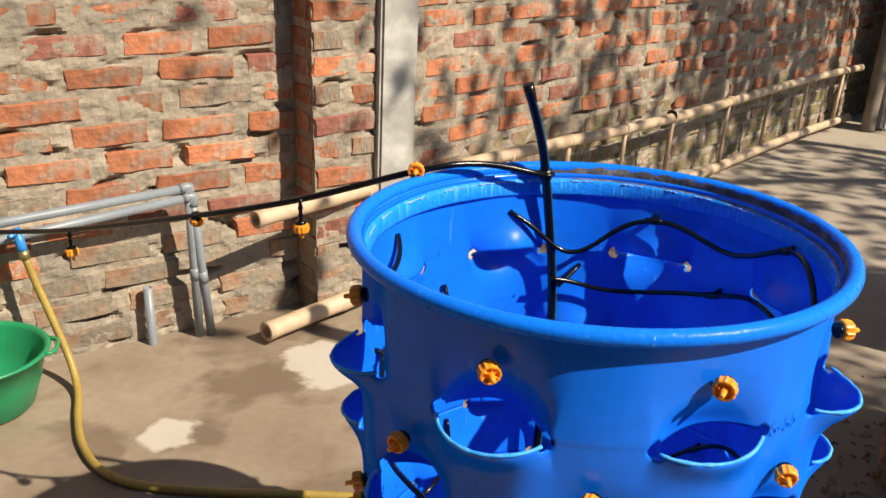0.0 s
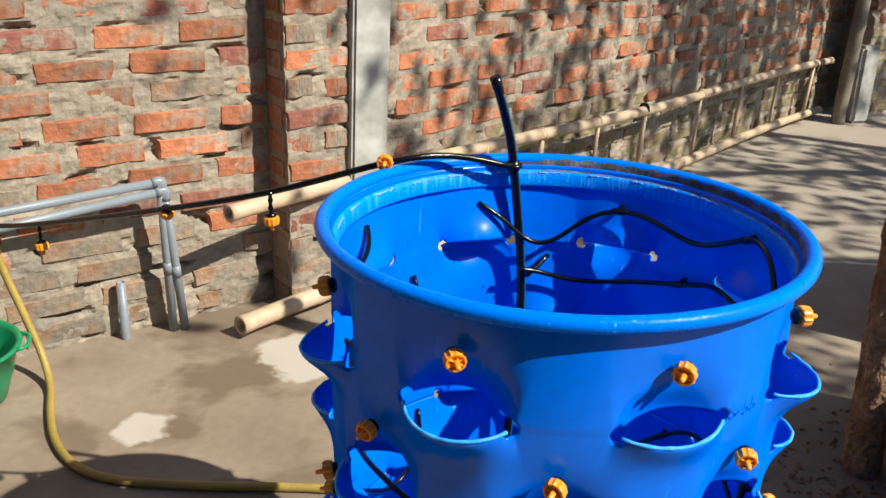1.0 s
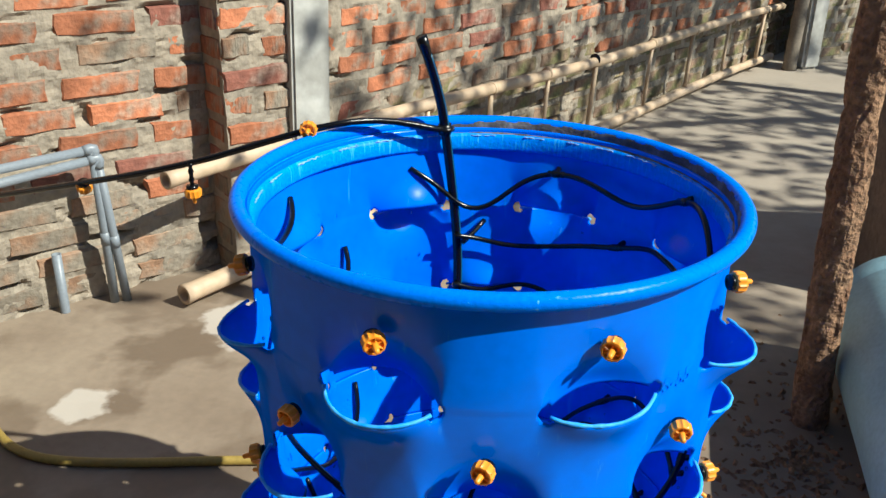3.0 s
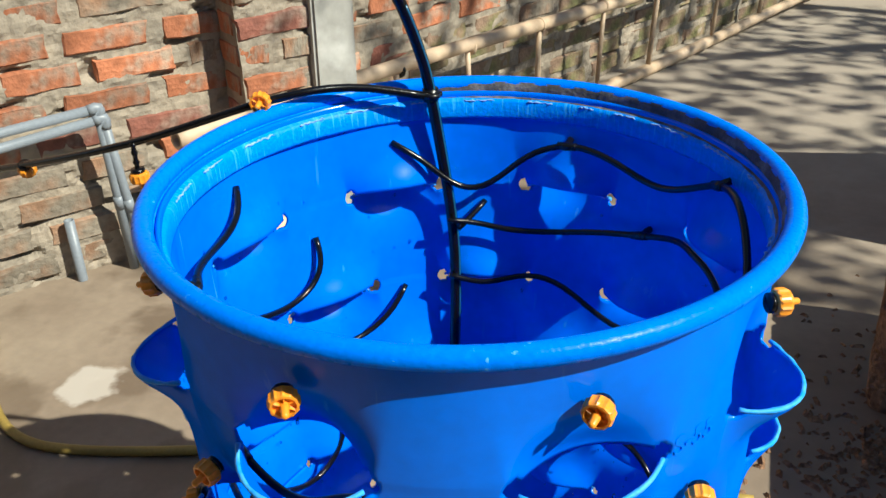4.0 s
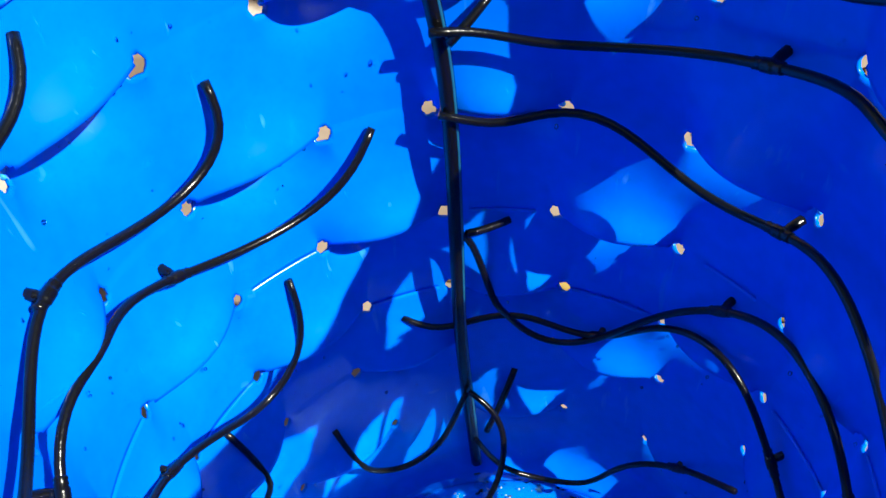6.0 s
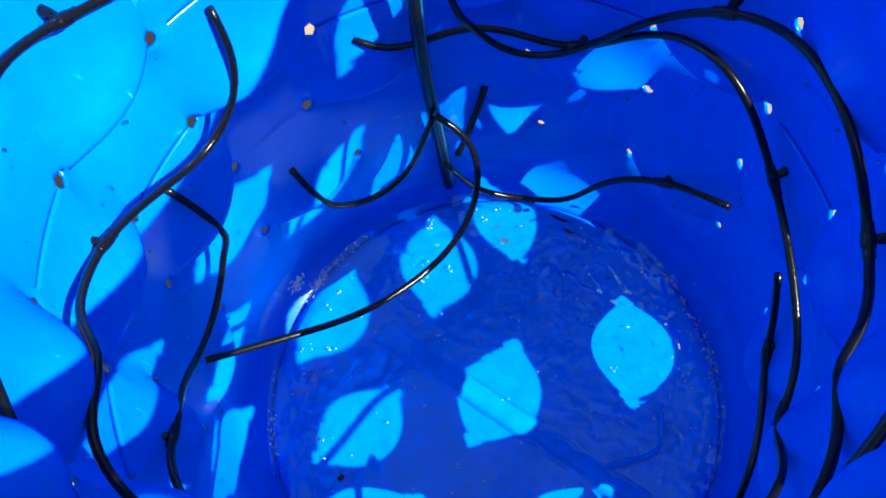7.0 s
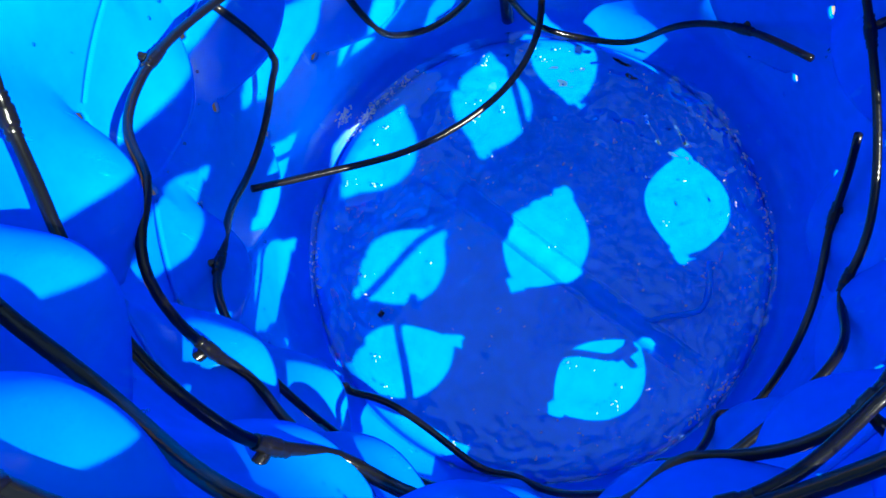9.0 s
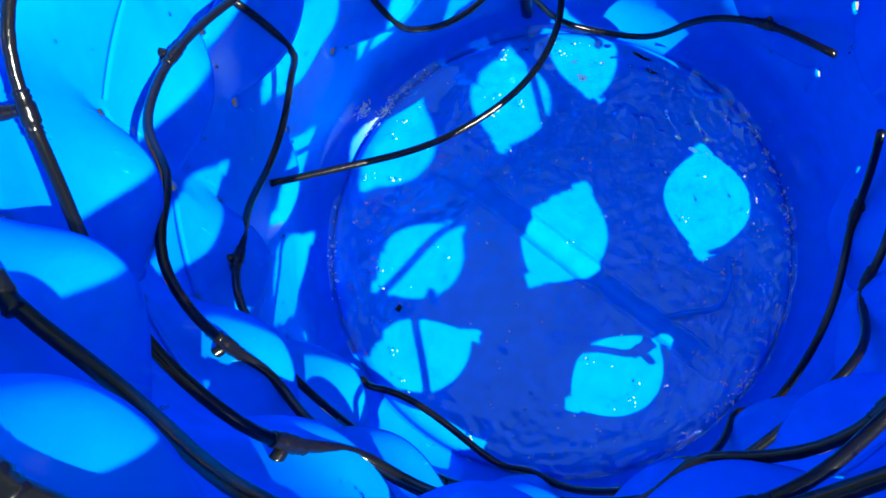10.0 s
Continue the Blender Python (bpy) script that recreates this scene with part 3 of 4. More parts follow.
# each ring hose: angle, radius and height of the points it runs through, from the riser clockwise
RINGS = [
    ([129.7, 121.7, 115.5, 110.4, 105, 99, 92, 83.1, 75.6, 67, 58.5, 48.7, 34, 22, 12, 3, -12, -30, -50, -75, -97.5, -122, -148, -163.4, -175, -182, -184],
     [.775, .753, .723, .704, .713, .738, .766, .777, .779, .770, .756, .764, .798, .808, .800, .752, .745, .735, .77, .735, .77, .74, .757, .755, .752, .768, .783], (83.1, 34, 3, -50, -97.5, -148)),
    ([116, 110.2, 99, 83.5, 69, 59.8, 46.5, 37, 29.4, 23.5, 19, 8, -10, -29, -52, -74.5, -91, -98, -108, -114, -120, -143, -166, -181.5, -195, -204.3, -207.8, -207],
     [.676, .673, .658, .666, .682, .689, .712, .719, .712, .694, .666, .66, .64, .66, .63, .66, .676, .65, .637, .645, .665, .63, .654, .63, .616, .63, .658, .679], (59.8, 19, -29, -74.5, -120, -166)),
    ([116, 111, 104, 96.6, 90, 84.5, 79, 71.7, 61, 51, 37.4, 15, -8, -29, -50.5, -84, -92.6, -100, -104.3, -110.6, -118.1, -126.9, -137.7, -145.5, -150.3, -158, -170, -177, -188.7, -202, -217.3, -227.3, -232],
     [.60, .591, .584, .599, .607, .599, .586, .564, .558, .567, .585, .56, .55, .52, .545, .475, .468, .51, .553, .564, .564, .571, .561, .575, .596, .602, .592, .586, .554, .532, .529, .553, .58], (51, -8, -50.5, -100, -145.5, -188.7)),
    ([116, 112.8, 109, 102, 93.5, 83.4, 74, 66.4, 59, 47, 37.6, 27, 15.5, 0, -14, -24, -30, -45, -74.5, -102.4, -114.2, -121, -126.1, -132.1, -149.7, -168.5, -183.2, -194.7, -204.5, -209.2, -209.8],
     [.47, .456, .373, .303, .291, .325, .379, .418, .443, .482, .487, .479, .442, .46, .481, .49, .50, .47, .44, .414, .382, .418, .458, .479, .460, .415, .375, .346, .37, .418, .453], (59, 15.5, -30, -74.5, -121, -168.5)),
    ([129.1, 123.9, 116.2, 109.6, 99.9, 93, 84.4, 70, 60, 50.5, 39, 26, 12, -2, -13.5, -20, -50, -78, -100, -114, -126.2, -133.4, -141.5, -151.7, -166.2, -176.5, -184.2, -186.7, -185.3],
     [.332, .314, .321, .334, .336, .315, .313, .384, .402, .391, .329, .31, .292, .27, .328, .35, .33, .31, .22, .308, .349, .334, .306, .272, .209, .205, .232, .29, .345], (84.4, 39, -2, -50, -100, -141.5)),
]


def drip_hose(points, radius, tees):
    hose = thing("drip_hose", "black drip hose looped round the inside of the drum", "hose", "drip hoses in the drum")
    line = spline(points, 0.01)
    # keep it off the wall, then let it relax
    for _ in range(10):
        for p in line[1:-1]:
            r = math.hypot(p.x, p.y)
            most = inner_radius(math.degrees(math.atan2(p.y, p.x)), p.z) - radius - 0.001
            if r > most:
                p.xy = p.xy * (most / r)
        line = [line[0]] + [q * 0.5 + (p + w) * 0.25 for p, q, w in zip(line, line[1:], line[2:])] + [line[-1]]
    part("hose", tube(line, radius), BLACK, hose)
    for p in tees:
        a = math.degrees(math.atan2(p.y, p.x))
        near = min(range(1, len(line) - 1), key=lambda i: (line[i] - p).length)
        p = line[near]
        r = math.hypot(p.x, p.y)
        d = (line[near + 1] - line[near]).normalized()
        joint = tube([p + d * 0.0015 * k for k in range(-8, 9)], lambda t: radius * (1.42 if abs(t - 0.5) < 0.2 else 1.30 if round(t * 16) % 2 else 1.12), 10)
        wall = inner_radius(a, p.z + 0.003)
        stub = [polar(a, r + (wall - r) * k / 8, p.z + 0.003 * k / 8) for k in range(9)]
        tube(stub, lambda t: radius * (1.30 if t < 0.2 or 0.5 < t < 0.6 else 0.98 if t < 0.5 else 1.12), 8, True, joint)
        part("tee", joint, BLACK, hose)


for k, (angles, heights, tees) in enumerate(RINGS):
    reach = []
    for i, a in enumerate(angles):
        end = i == len(angles) - 1 or (i == 0 and angles[0] > 120)
        reach.append(0.264 if end else 0.240 if i == 0 else 0.255 if a in tees else 0.249)
    drip_hose([polar(a, r, z) for a, r, z in zip(angles, reach, heights)], 0.0037 - 0.0001 * k, [polar(a, 0.255, heights[angles.index(a)]) for a in tees])
for a, z0, z1 in ((105.5, 0.664, 0.690), (104.6, 0.462, 0.452), (105.0, 0.125, 0.215)):
    drip_hose([polar(113, 0.241, z0), polar(109, 0.247, (z0 + z1) / 2 - 0.004), polar(a, 0.266, z1)], 0.0036, [])
drip_hose([polar(116.4, .235, .119), polar(109, .234, .045), polar(96.5, .236, .026), polar(85.1, .238, .036), polar(74.1, .244, .118), polar(60.8, .25, .173), polar(45.6, .257, .22)], 0.0034, [polar(60.8, .25, .173)])
drip_hose([polar(117.5, .24, .207), polar(127, .235, .118), polar(137.8, .235, .098), polar(146.3, .24, .121), polar(150.4, .25, .166), polar(151.2, .262, .205)], 0.0034, [])
drip_hose([polar(116.5, .24, .211), polar(109.9, .225, .196), polar(107, .21, .157), Vector((-0.058, 0.162, 0.130)), Vector((-0.077, 0.103, 0.120)), Vector((-0.130, 0.028, 0.130)), Vector((-0.192, -0.028, 0.160)), polar(197.4, .25, .2)], 0.0034, [])
drip_hose([polar(27.4, .256, .249), polar(17.4, .256, .181), polar(4.7, .25, .168), polar(-8.3, .25, .167), polar(-22.6, .256, .12), polar(-42.4, .25, .207)], 0.0034, [polar(17.4, .256, .181), polar(-22.6, .256, .12)])
drip_hose([Vector(p) for p in ((-0.127, -0.229, 0.150), (-0.111, -0.210, 0.120), (-0.083, -0.203, 0.100), (-0.027, -0.215, 0.100), (0.045, -0.235, 0.130), (0.095, -0.228, 0.170), (0.134, -0.211, 0.220), (0.177, -0.185, 0.280), (0.216, -0.149, 0.320))], 0.0034, [])


def emitter_meshes():
    """The ribbed cap with a spoked face, the nozzle in its middle, and the barb behind."""
    bm = bmesh.new()
    n = 36
    rings = []
    for r, z, rib, spoke in ((0.0075, 0, 0, 0), (0.0104, 0.0016, 0.0, 0), (0.0108, 0.0030, 0.0011, 0), (0.0108, 0.0108, 0.0011, 0), (0.0102, 0.0130, 0.0004, 0), (0.0086, 0.0132, 0, 0), (0.0082, 0.0104, 0, 0.0026), (0.0040, 0.0104, 0, 0.0026), (0.0036, 0.0128, 0, 0)):
        rings.append([bm.verts.new(polar(10 * k, r + (rib if k % 3 == 0 else 0), z + (spoke if k % 6 == 0 else 0))) for k in range(n)])
    for p, q in zip(rings, rings[1:]):
        for k in range(n):
            bm.faces.new((p[k], p[(k + 1) % n], q[(k + 1) % n], q[k]))
    bm.faces.new(rings[0][::-1])
    bm.faces.new(rings[-1])
    cap = mesh_of("cap", bm, ORANGE, False)
    nozzle = mesh_of("nozzle", lathe([(0.0, 0.0095), (0.0036, 0.0095), (0.0034, 0.0135), (0.0027, 0.0220), (0.0015, 0.0232), (0.0, 0.0232)], 12), ORANGE)
    barb = mesh_of("barb", lathe([(0.0, -0.0045), (0.003, -0.0045), (0.0035, -0.004), (0.0085, -0.004), (0.0085, 0.001), (0.0, 0.001)], 12), BLACK)
    return (("cap", cap), ("nozzle", nozzle), ("barb", barb))


EMITTER = emitter_meshes()
for z, centres in [(0.779, ODD), (0.655, EVEN), (0.535, ODD), (0.43, EVEN), (0.335, ODD), (0.21, EVEN)]:
    for c in centres:
        e = thing("drip_emitter", "orange drip emitter plugged into the drum wall", "emitter", "emitters on the drum")
        wob = math.sin(c * 7.3 + z * 50)
        e.matrix_basis = Matrix.Translation(polar(c, BODY_R + 0.0025, z)) @ pose(0, 0, 0, 0, 0, c + 5 * wob) @ pose(0, 0, 0, 0, 97 + 5 * math.sin(c * 3.1), 40 * wob)
        for nm, me in EMITTER:
            o = new(nm, me)
            o.parent = e

# feed hose from the tap to the riser
feed = thing("feed_hose", "thin black feed hose hung across the yard to the drum", "hose")
feed_line = spline([(-1.598, 0.166, 0.520), (-1.135, 0.176, 0.600), (-0.953, 0.153, 0.640), (-0.642, 0.098, 0.729), (-0.448, 0.088, 0.786), (-0.272, 0.112, 0.846), (-0.20, 0.165, 0.851), (-0.123, 0.213, 0.833)], 0.02)
part("hose", tube(feed_line, 0.0046), BLACK, feed)
part("loop", tube([polar(a, 0.0105, 0) + Vector((-0.1232, 0.2195, 0.833)) for a in range(0, 361, 30)], 0.0035, 8), BLACK, feed)


def hung_emitter(p, drop, tilt, turn):
    """An emitter on the feed hose, hung from it by a short barbed link."""
    e = thing("drip_emitter", "orange drip emitter hung on the black feed hose", "emitter", "emitters on the feed hose")
    p = Vector(p)
    e.matrix_basis = Matrix.Translation(p + Vector((0, 0, -drop))) @ pose(0, 0, 0, 0, 0, turn) @ pose(0, 0, 0, 0, tilt, 0)
    for nm, me in EMITTER:
        new(nm, me).parent = e
    if drop > 0.01:
        inv = e.matrix_basis.inverted()
        link = tube([inv @ (p + Vector((0, 0, -drop * k / 9))) for k in range(10)], lambda t: 0.0028 if int(t * 9 + 0.5) % 3 else 0.0042, 8)
        part("link", link, BLACK, e)


hung_emitter((-0.953, 0.153, 0.640), 0.034, 172, 0)
hung_emitter((-0.448, 0.085, 0.786), 0.036, 176, 40)
hung_emitter((-0.642, 0.100, 0.731), 0.004, 150, 120)
hung_emitter((-0.274, 0.102, 0.850), 0.0, 92, 288)

# ---------------------------------------------------------------- yard things
ladder = thing("bamboo_ladder", "dry bamboo ladder lying on edge along the brick wall", "ladder")
A0, A1 = Vector((-1.11, 1.00, 0.04)), Vector((0.475, 5.07, 0.04))


def bamboo(a, b, r0, r1, nodes):
    n = nodes * 8

    def radius(t):
        k = (t * nodes) % 1.0
        return (r0 + (r1 - r0) * t) * (1 + 0.10 * math.exp(-((min(k, 1 - k)) / 0.05) ** 2))
    w = (b - a).normalized()
    # hollow at both ends
    line = [a + w * 0.05, a, a] + [a + (b - a) * (i / n) for i in range(1, n)] + [b, b, b - w * 0.05]
    last = len(line) - 1

    def hollow(t):
        k = round(t * last)
        if k in (0, 1, last - 1, last):
            return 0.72 * (r0 if k < 3 else r1)
        return radius((k - 2) / (last - 4))
    bow = [p + Vector((0, 0, 0.012 * math.sin(3.0 * i / last * math.pi) * (1 if (b - a).length > 3 else 0))) for i, p in enumerate(line)]
    bm = bmesh.new()
    rings = []
    side = w.orthogonal().normalized()
    up = w.cross(side)
    for k, p in enumerate(bow):
        r = hollow(k / last)
        rings.append([bm.verts.new(p + (side * math.cos(q) + up * math.sin(q)) * r) for q in (2 * math.pi * j / 14 for j in range(14))])
    for p, q in zip(rings, rings[1:]):
        for k in range(14):
            bm.faces.new((p[k], p[(k + 1) % 14], q[(k + 1) % 14], q[k]))
    bm.faces.new(rings[0][::-1])
    bm.faces.new(rings[-1])
    return bm


B0, B1 = Vector((-1.118, 0.984, 0.379)), Vector((0.500, 5.13, 0.335))
part("pole", bamboo(A0, A1, 0.027, 0.021, 15), BAMBOO, ladder)
part("pole", bamboo(B0, B1, 0.023, 0.020, 16), BAMBOO, ladder)
for i, t in enumerate((0.091, 0.171, 0.243, 0.324, 0.410, 0.495, 0.616, 0.721, 0.827, 0.940)):
    lean = 0.012 * math.sin(5.3 * i)
    part("rung", tube([A0 + (A1 - A0) * (t - 0.004 * lean), B0 + (B1 - B0) * (t + lean * 0.3)], 0.0095 + 0.0015 * math.sin(3 * i), 8), BAMBOO, ladder)
    c = B0 + (B1 - B0) * t
    part("lashing", tube([c + (B1 - B0).normalized() * 0.004 * k for k in (-1, 0, 1)], 0.0255, 12), BLACK if i % 4 == 1 else BAMBOO, ladder)

# two grey pipes along the wall, turned down at an elbow
P0, P1 = Vector((-1.290, 0.930, 0.462)), Vector((-1.318, 0.972, 0.0))
for k, (dz, dx) in enumerate(((0.0, 0.0), (-0.026, 0.012))):
    pipes = thing("water_pipe", "grey plastic water pipe along the wall, turned down to the floor", "pipe", "grey water pipes")
    top = P0 + Vector((dx * 0.5, dx * 0.4, dz))
    left = Vector((-1.578, 0.563, 0.430 - 0.043 * k))
    far = left + (left - top) * 2.2
    part("pipe", tube([far, left, top], 0.0122, 12), PVC, pipes)
    foot = P1 + Vector((dx * 2.2, dx * 1.7, 0))
    part("pipe", tube([top, top + (foot - top) * 0.5, foot], 0.0122, 12), PVC, pipes)
    part("elbow", tube(spline([top + (left - top).normalized() * 0.022, top + Vector((0.002, 0.002, 0.001)), top + (foot - top).normalized() * 0.026], 0.008), 0.0136, 12), PVC, pipes)
    part("coupling", tube([top + (foot - top) * 0.52, top + (foot - top) * 0.60], 0.0134, 12), PVC, pipes)
stub = thing("pipe_stub", "short grey plastic pipe stub rising from the floor by the wall", "pipe")
part("pipe", lathe([(0.0128, 0.0), (0.0128, 0.172), (0.0105, 0.172), (0.0105, 0.02)], 14), PVC, stub)
stub.matrix_basis = pose(-1.405, 0.872, 0, -1.0, -1.0, 0)

# tap with a blue lever, and the ochre hose on it
tap = thing("garden_tap", "blue plastic lever tap on the grey water pipe", "tap")
part("body", tube([Vector((-1.556, 0.590, 0.412)), Vector((-1.545, 0.590, 0.372)), Vector((-1.541, 0.590, 0.352))], 0.0125, 12), material("blue_tap_plastic", (0.02, 0.22, 0.62), 0.4, 0.1), tap)
part("lever", box(0.014, 0.05, 0.010, (-1.540, 0.570, 0.402), 20, 0.003), bpy.data.materials["blue_tap_plastic"], tap)
part("collar", tube([Vector((-1.541, 0.590, 0.355)), Vector((-1.537, 0.590, 0.336))], 0.0135, 12), material("dull_brass", (0.45, 0.34, 0.16), 0.4, 0.1, metal=0.8), tap)
garden_hose = thing("garden_hose", "ochre rubber garden hose lying across the damp floor", "hose")
part("hose", tube(spline([(-1.538, 0.590, 0.345), (-1.520, 0.597, 0.27), (-1.486, 0.603, 0.17), (-1.440, 0.597, 0.07), (-1.385, 0.555, 0.016), (-1.30, 0.46, 0.011), (-1.215, 0.378, 0.011), (-1.12, 0.318, 0.011), (-1.03, 0.296, 0.011), (-0.93, 0.310, 0.011), (-0.80, 0.352, 0.011), (-0.581, 0.435, 0.011), (-0.35, 0.50, 0.011), (0.0, 0.56, 0.011), (0.3, 0.6, 0.011)], 0.02), 0.0098, 12), HOSE, garden_hose)
part("clamp", tube([Vector((-1.5385, 0.590, 0.345)), Vector((-1.535, 0.591, 0.333))], 0.0118, 14), bpy.data.materials["dull_brass"], garden_hose, "brass hose clamp")

# green basin
basin = thing("basin", "green plastic basin with scuffed sides on the floor", "basin")
part("bowl", lathe([(0.0, 0.004), (0.115, 0.004), (0.124, 0.012), (0.147, 0.08), (0.162, 0.146), (0.172, 0.148), (0.175, 0.153), (0.171, 0.157), (0.162, 0.155), (0.157, 0.146), (0.143, 0.08), (0.118, 0.016), (0.0, 0.011)], 64), GREEN, basin)
for a in (38, 218):
    part("handle", tube(spline([polar(a - 16, 0.172, 0.151), polar(a - 9, 0.190, 0.152), polar(a + 9, 0.190, 0.152), polar(a + 16, 0.172, 0.151)], 0.01), 0.005, 8), GREEN, basin)
basin.matrix_basis = pose(-1.555, 0.412, 0)


# rough timber post with peeling bark
def bark_trunk(points, radius, seed):
    line = spline(points, 0.014)
    bm = tube(line, radius, 40)
    noise.seed_set(seed)
    for v in bm.verts:
        ax = min(line, key=lambda p: abs(p.z - v.co.z))
        out = Vector((v.co.x - ax.x, v.co.y - ax.y, 0))
        if out.length > 1e-5:
            out.normalize()
            q = Vector((v.co.x * 34, v.co.y * 34, v.co.z * 9))
            d = noise.noise(q) + 0.6 * noise.noise(q * 2.7)
            flake = 0.0045 if noise.noise(Vector((v.co.x * 45, v.co.y * 45, v.co.z * 14 + 9))) > 0.12 else 0.0
            v.co += out * (0.004 * d + flake)
    return bm


tagged(part("timber_post", bark_trunk([(0.527, 0.99, -0.02), (0.507, 0.94, 0.3), (0.497, 0.915, 0.64), (0.488, 0.90, 1.0), (0.480, 0.89, 1.5)], lambda t: 0.037 - 0.005 * t + 0.002 * math.sin(23 * t), 4), BARK, None, "", False), "rough brown timber post with peeling bark", "post")

# pale blue tank lying behind the timber post
tank = thing("water_tank", "pale blue plastic tank lying on the bare floor", "tank")
part("shell", lathe([(0.0, 0.0), (0.11, 0.0), (0.150, 0.012), (0.168, 0.04), (0.172, 0.09), (0.166, 0.10), (0.166, 0.11), (0.172, 0.12), (0.172, 0.93), (0.165, 0.98), (0.10, 1.0), (0.0, 1.0)], 72), TANK, tank)
tank.matrix_basis = look((0.712, 1.285, 0.173), (0.775, 0.30, 0.173)) @ pose(0, 0, 0, 180, 0, 0)

# low mud-plastered wall in the shade
tagged(part("wall_mud", box(1.5, 0.5, 0.62, (0, 0, 0), 0, 0.03), material("mud_plaster", (0.20, 0.145, 0.11), 0.95, 0.18, 5.0, 50.0, 0.8, 0.012, (0.13, 0.10, 0.08), 0.55), None, "", False), "low brown mud-plastered wall", "wall", kind="structure").matrix_basis = pose(1.43, 2.10, 0, 0, 0, 15)

# far corner: leaning bamboo pole and a short concrete stump
pole = tagged(part("bamboo_pole", bamboo(Vector((0.584, 4.91, 0)), Vector((0.66, 4.96, 2.3)), 0.04, 0.034, 8), material("grey_bamboo", (0.20, 0.165, 0.13), 0.7, 0.2, 8.0, 90.0, 0.3, 0.003), None), "weathered grey bamboo pole leaning at the wall", "pole")
tagged(part("concrete_stump", box(0.13, 0.09, 0.46, (0.685, 5.0, 0), 40, 0.018), CONCRETE, None, "", False), "short worn concrete stump beside the bamboo pole", "stump")


# leafy tree over the yard, whose leaves dapple the wall and the floor
def leafy_tree():
    rnd = random.Random(12)
    tree = thing("tree", "broad leafy tree shading the far end of the yard", "tree")
    base = Vector((4.6, 3.9, 0))
    fork = Vector((4.5, 3.7, 2.6))
    part("trunk", tube(spline([base, (4.62, 3.85, 1.2), fork], 0.15), lambda t: 0.16 - 0.05 * t, 12), BARK, tree)
    tips = []
    for i in range(9):
        a = rnd.uniform(0, 6.28)
        tip = fork + Vector((math.cos(a) * rnd.uniform(0.9, 2.2), math.sin(a) * rnd.uniform(0.9, 2.2), rnd.uniform(0.9, 2.0)))
        mid = (fork + tip) / 2 + Vector((0, 0, 0.25))
        part("limb", tube(spline([fork, mid, tip], 0.2), lambda t: 0.07 - 0.055 * t, 8), BARK, tree)
        tips += [mid, tip]
    verts, faces = [], []
    count = 0
    while count < 13000:
        x, y = rnd.uniform(1.2, 3.7) if rnd.random() < 0.55 else rnd.uniform(3.7, 7.4), rnd.uniform(0.1, 7.2)
        if x < 3.7 and rnd.random() < 0.6:
            y = rnd.uniform(2.8, 6.8)
        z = rnd.gauss(4.0, 0.45)
        # the crown's edge towards the drum is ragged
        edge = 0.98 - 0.20 * (x - 1.9) + 0.30 * noise.noise(Vector((x * 1.7, y * 1.7, z * 1.3)))
        stray = 1.5 < x < 2.4 and 0.25 < y and noise.noise(Vector((x * 4, y * 4, 3))) > 0.12
        if (y < edge and not stray) or noise.noise(Vector((x * 1.1, y * 1.1, z * 1.1 + 7))) < (-0.21 if x < 3.7 else -0.06):
            continue
        m = Matrix.Translation((x, y, z)) @ Euler((rnd.gauss(0, 0.6), rnd.gauss(0.4, 0.6), rnd.uniform(0, 6.28))).to_matrix().to_4x4()
        l, w, k = rnd.uniform(0.08, 0.145), rnd.uniform(0.026, 0.044), len(verts)
        verts += [tuple(m @ Vector(p)) for p in ((-l / 2, 0, 0), (0, w, 0.012), (l / 2, 0, -0.02), (0, -w, 0.012))]
        faces += [(k, k + 1, k + 2), (k, k + 2, k + 3)]
        count += 1
    me = bpy.data.meshes.new("crown")
    me.from_pydata(verts, [], faces)
    me.materials.append(LEAF)
    crown = new("crown", me)
    crown.parent = tree
    tagged(crown, kind="stuff")


leafy_tree()


def debris():
    """Crumbs of bark and dry earth round the timber post."""
    rnd = random.Random(21)
    verts, faces = [], []
    for i in range(520):
        a, d = rnd.uniform(0, 6.28), abs(rnd.gauss(0, 0.26))
        x, y = 0.50 + math.cos(a) * d, 0.80 + math.sin(a) * d * 1.2
        if x * x + y * y < 0.10:
            continue
        w, k = rnd.uniform(0.003, 0.012), len(verts)
        l, t = w * rnd.uniform(1, 3.2), rnd.uniform(0, 6.28)
        c, q = math.cos(t), math.sin(t)
        for px, py, pz in ((-l, -w, 0), (l, -w * .6, 0), (l * .8, w, 0), (-l * .7, w * .8, 0), (-l * .5, -w * .3, w), (l * .5, w * .2, w * .8)):
            verts.append((x + (px * c - py * q) * .6, y + (px * q + py * c) * .6, pz * .8))
        faces += [(k, k + 1, k + 5, k + 4), (k + 1, k + 2, k + 5), (k + 2, k + 3, k + 4, k + 5), (k + 3, k, k + 4)]
    me = bpy.data.meshes.new("bark_crumbs")
    me.from_pydata(verts, [], faces)
    me.materials.append(BARK)
    tagged(new("bark_crumbs", me), "dark crumbs of bark and dry earth strewn on the floor", "debris", kind="stuff")


debris()


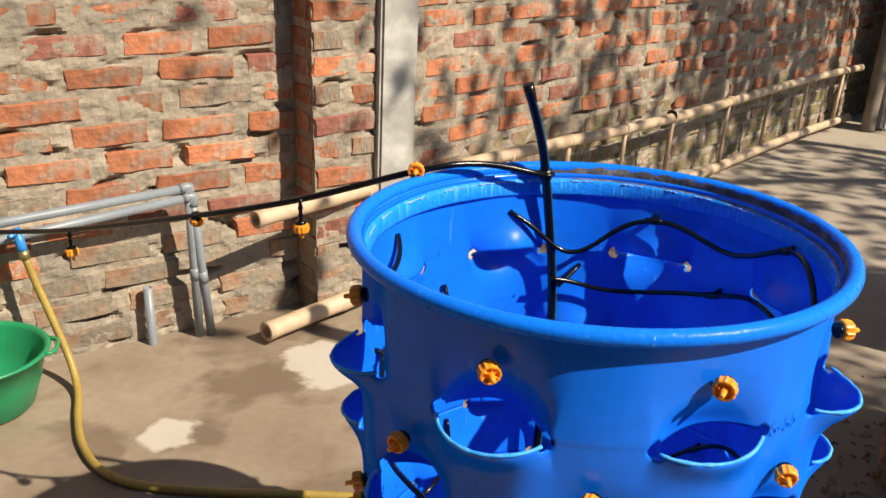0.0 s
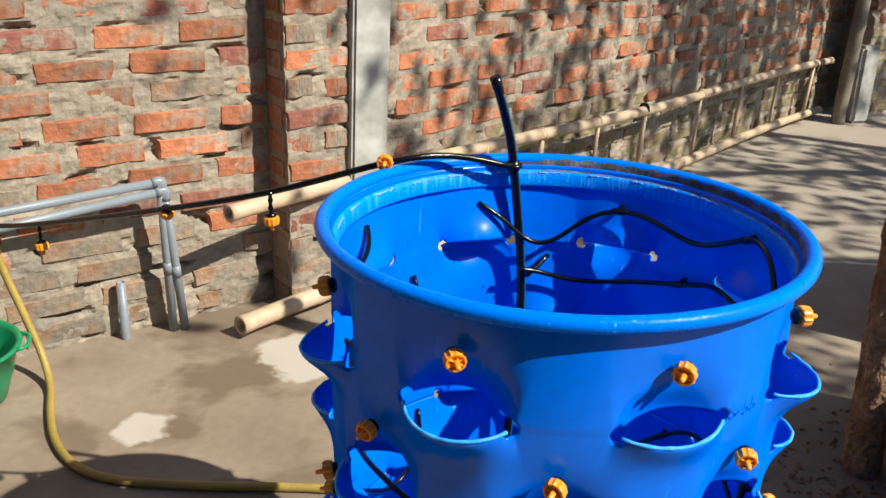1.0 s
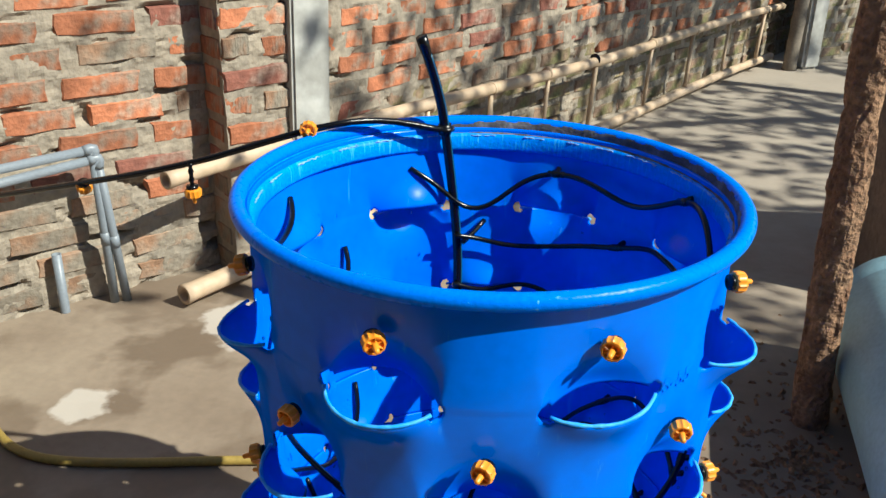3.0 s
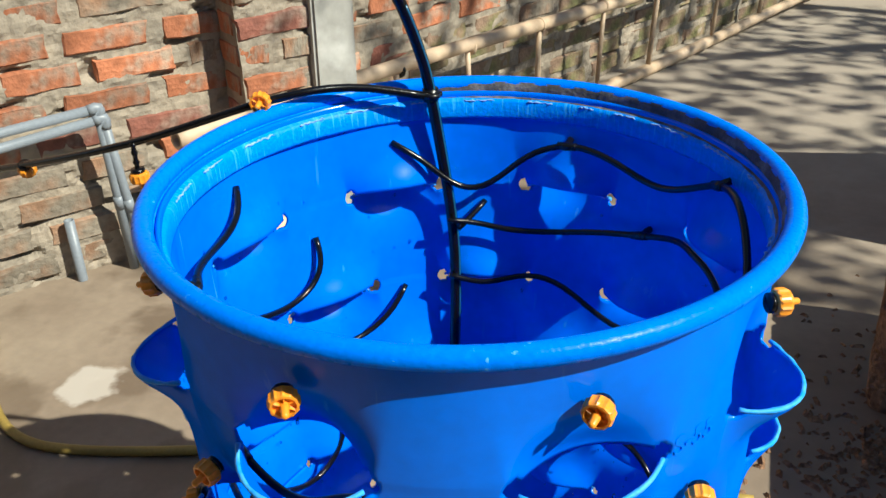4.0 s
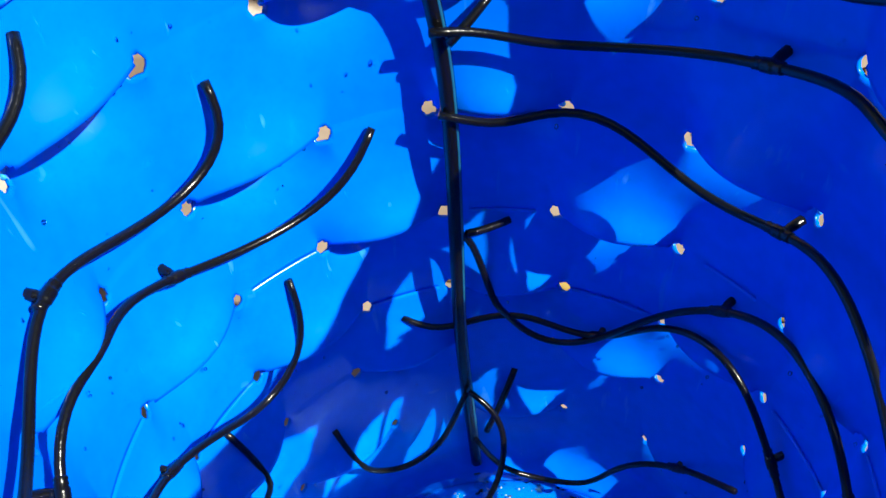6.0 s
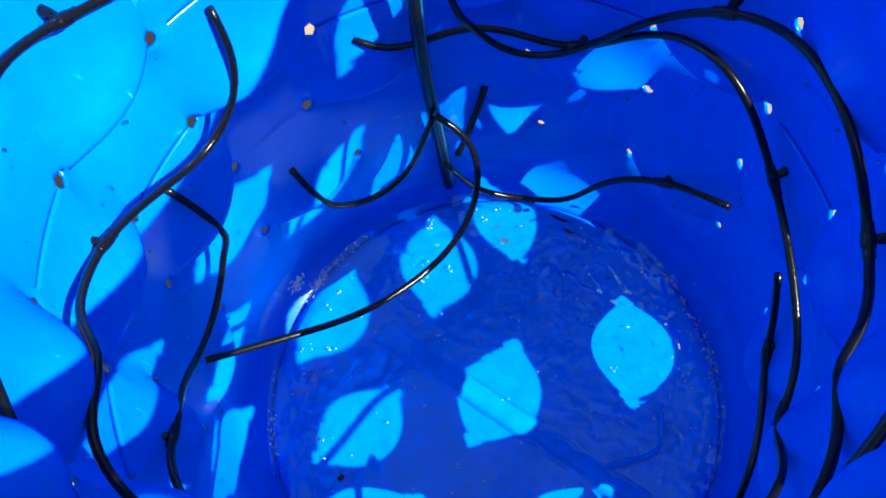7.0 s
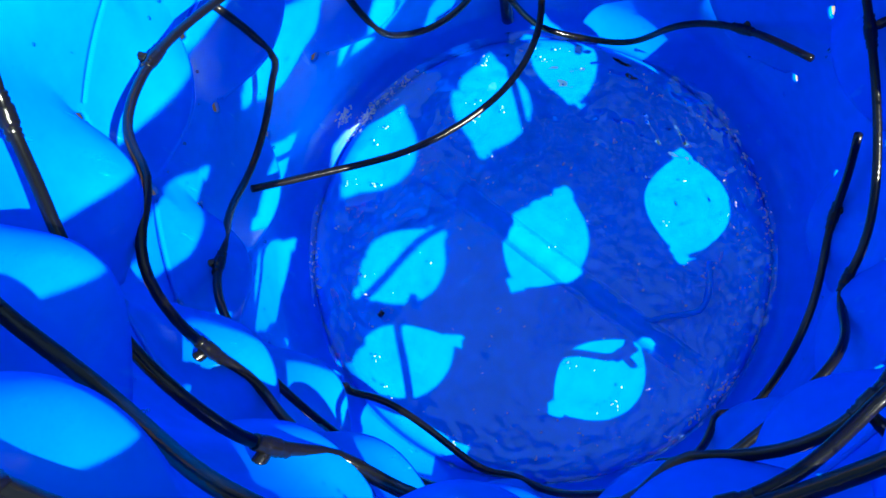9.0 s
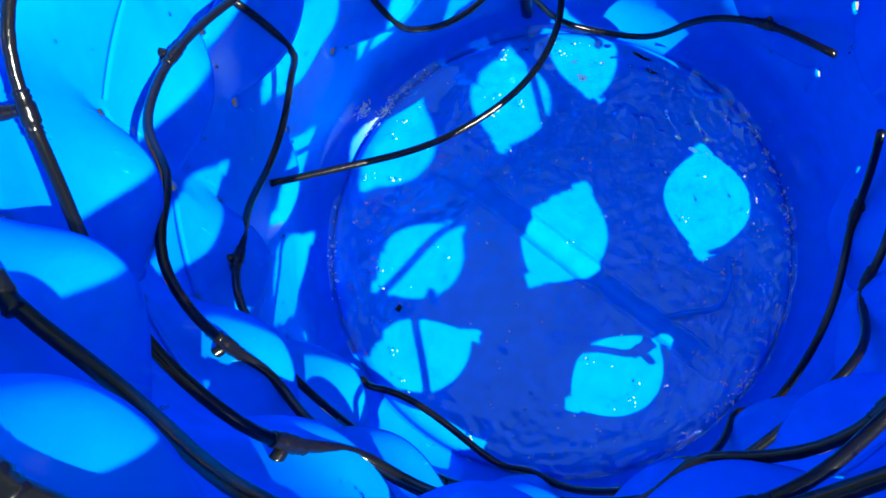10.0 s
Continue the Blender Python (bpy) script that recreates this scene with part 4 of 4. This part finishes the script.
def water_drops():
    """Clear drops that cling to the inner wall."""
    rnd = random.Random(5)
    bm = bmesh.new()
    for _ in range(600):
        a, z = rnd.uniform(0, 360), rnd.uniform(0.08, 0.74)
        r = inner_radius(a, z)
        m = Matrix.Translation(polar(a, r - 0.0002, z)) @ Matrix.Diagonal((1, 1, rnd.uniform(1, 1.9), 1))
        bmesh.ops.create_icosphere(bm, subdivisions=1, radius=rnd.choice((0.0007, 0.001, 0.0013, 0.0018)), matrix=m)
    tagged(part("water_drops", bm, WATER), "clear water drops clinging to the blue drum wall", "water", kind="stuff")


water_drops()


def bubbles():
    """Small bubbles and flecks of foam afloat on the water."""
    rnd = random.Random(8)
    bm = bmesh.new()
    for _ in range(170):
        a, r = rnd.uniform(0, 6.28), 0.222 * math.sqrt(rnd.random())
        if rnd.random() < 0.35:
            r = rnd.uniform(0.205, 0.222)
        c = Vector((r * math.cos(a), r * math.sin(a), 0.0234))
        for _ in range(rnd.choice((1, 1, 1, 2, 4))):
            at = c + Vector((rnd.gauss(0, 0.002), rnd.gauss(0, 0.002), 0))
            m = Matrix.Translation(at) @ Matrix.Rotation(rnd.uniform(0, 3), 4, "Z") @ Matrix.Diagonal((rnd.uniform(1, 2.2), 1, 0.7, 1))
            bmesh.ops.create_icosphere(bm, subdivisions=1, radius=rnd.choice((0.0004, 0.0006, 0.0008, 0.0011)), matrix=m)
    tagged(part("foam_bubbles", bm, FOAM), "tiny white bubbles and foam flecks on the water", "foam", kind="stuff")


bubbles()


def foam_streaks():
    """Whitish foam left in streaks where the water meets the wall."""
    rnd = random.Random(17)
    bm = bmesh.new()
    for a0, r0, z0, spread, count in ((161, 0.236, 0.0258, 7, 90), (166, 0.246, 0.045, 2.5, 60), (150, 0.234, 0.0245, 6, 30), (205, 0.237, 0.0245, 10, 30), (30, 0.234, 0.0243, 22, 70), (338, 0.234, 0.0243, 14, 40)):
        for _ in range(count):
            a = a0 + rnd.gauss(0, spread / 2)
            z = z0 + abs(rnd.gauss(0, 0.3)) * (z0 - 0.021)
            at = polar(a, min(r0 + rnd.gauss(0, 0.0025), inner_radius(a, z) - 0.0005), z)
            m = Matrix.Translation(at) @ Matrix.Rotation(radians(a + 90) + rnd.gauss(0, 0.5), 4, "Z") @ Matrix.Diagonal((rnd.uniform(1, 3.5), 1, 0.5, 1))
            bmesh.ops.create_icosphere(bm, subdivisions=1, radius=rnd.choice((0.0005, 0.0007, 0.0010)), matrix=m)
    tagged(part("foam_streaks", bm, FOAM), "thin white foam where the water meets the drum wall", "foam", kind="stuff")


foam_streaks()
scrap = thing("hose_scrap", "small cut scrap of black hose afloat in the water", "scrap")
part("tube", tube([Vector((-0.128, -0.1275, 0.0243)), Vector((-0.126, -0.121, 0.0243))], 0.0028, 8), BLACK, scrap)
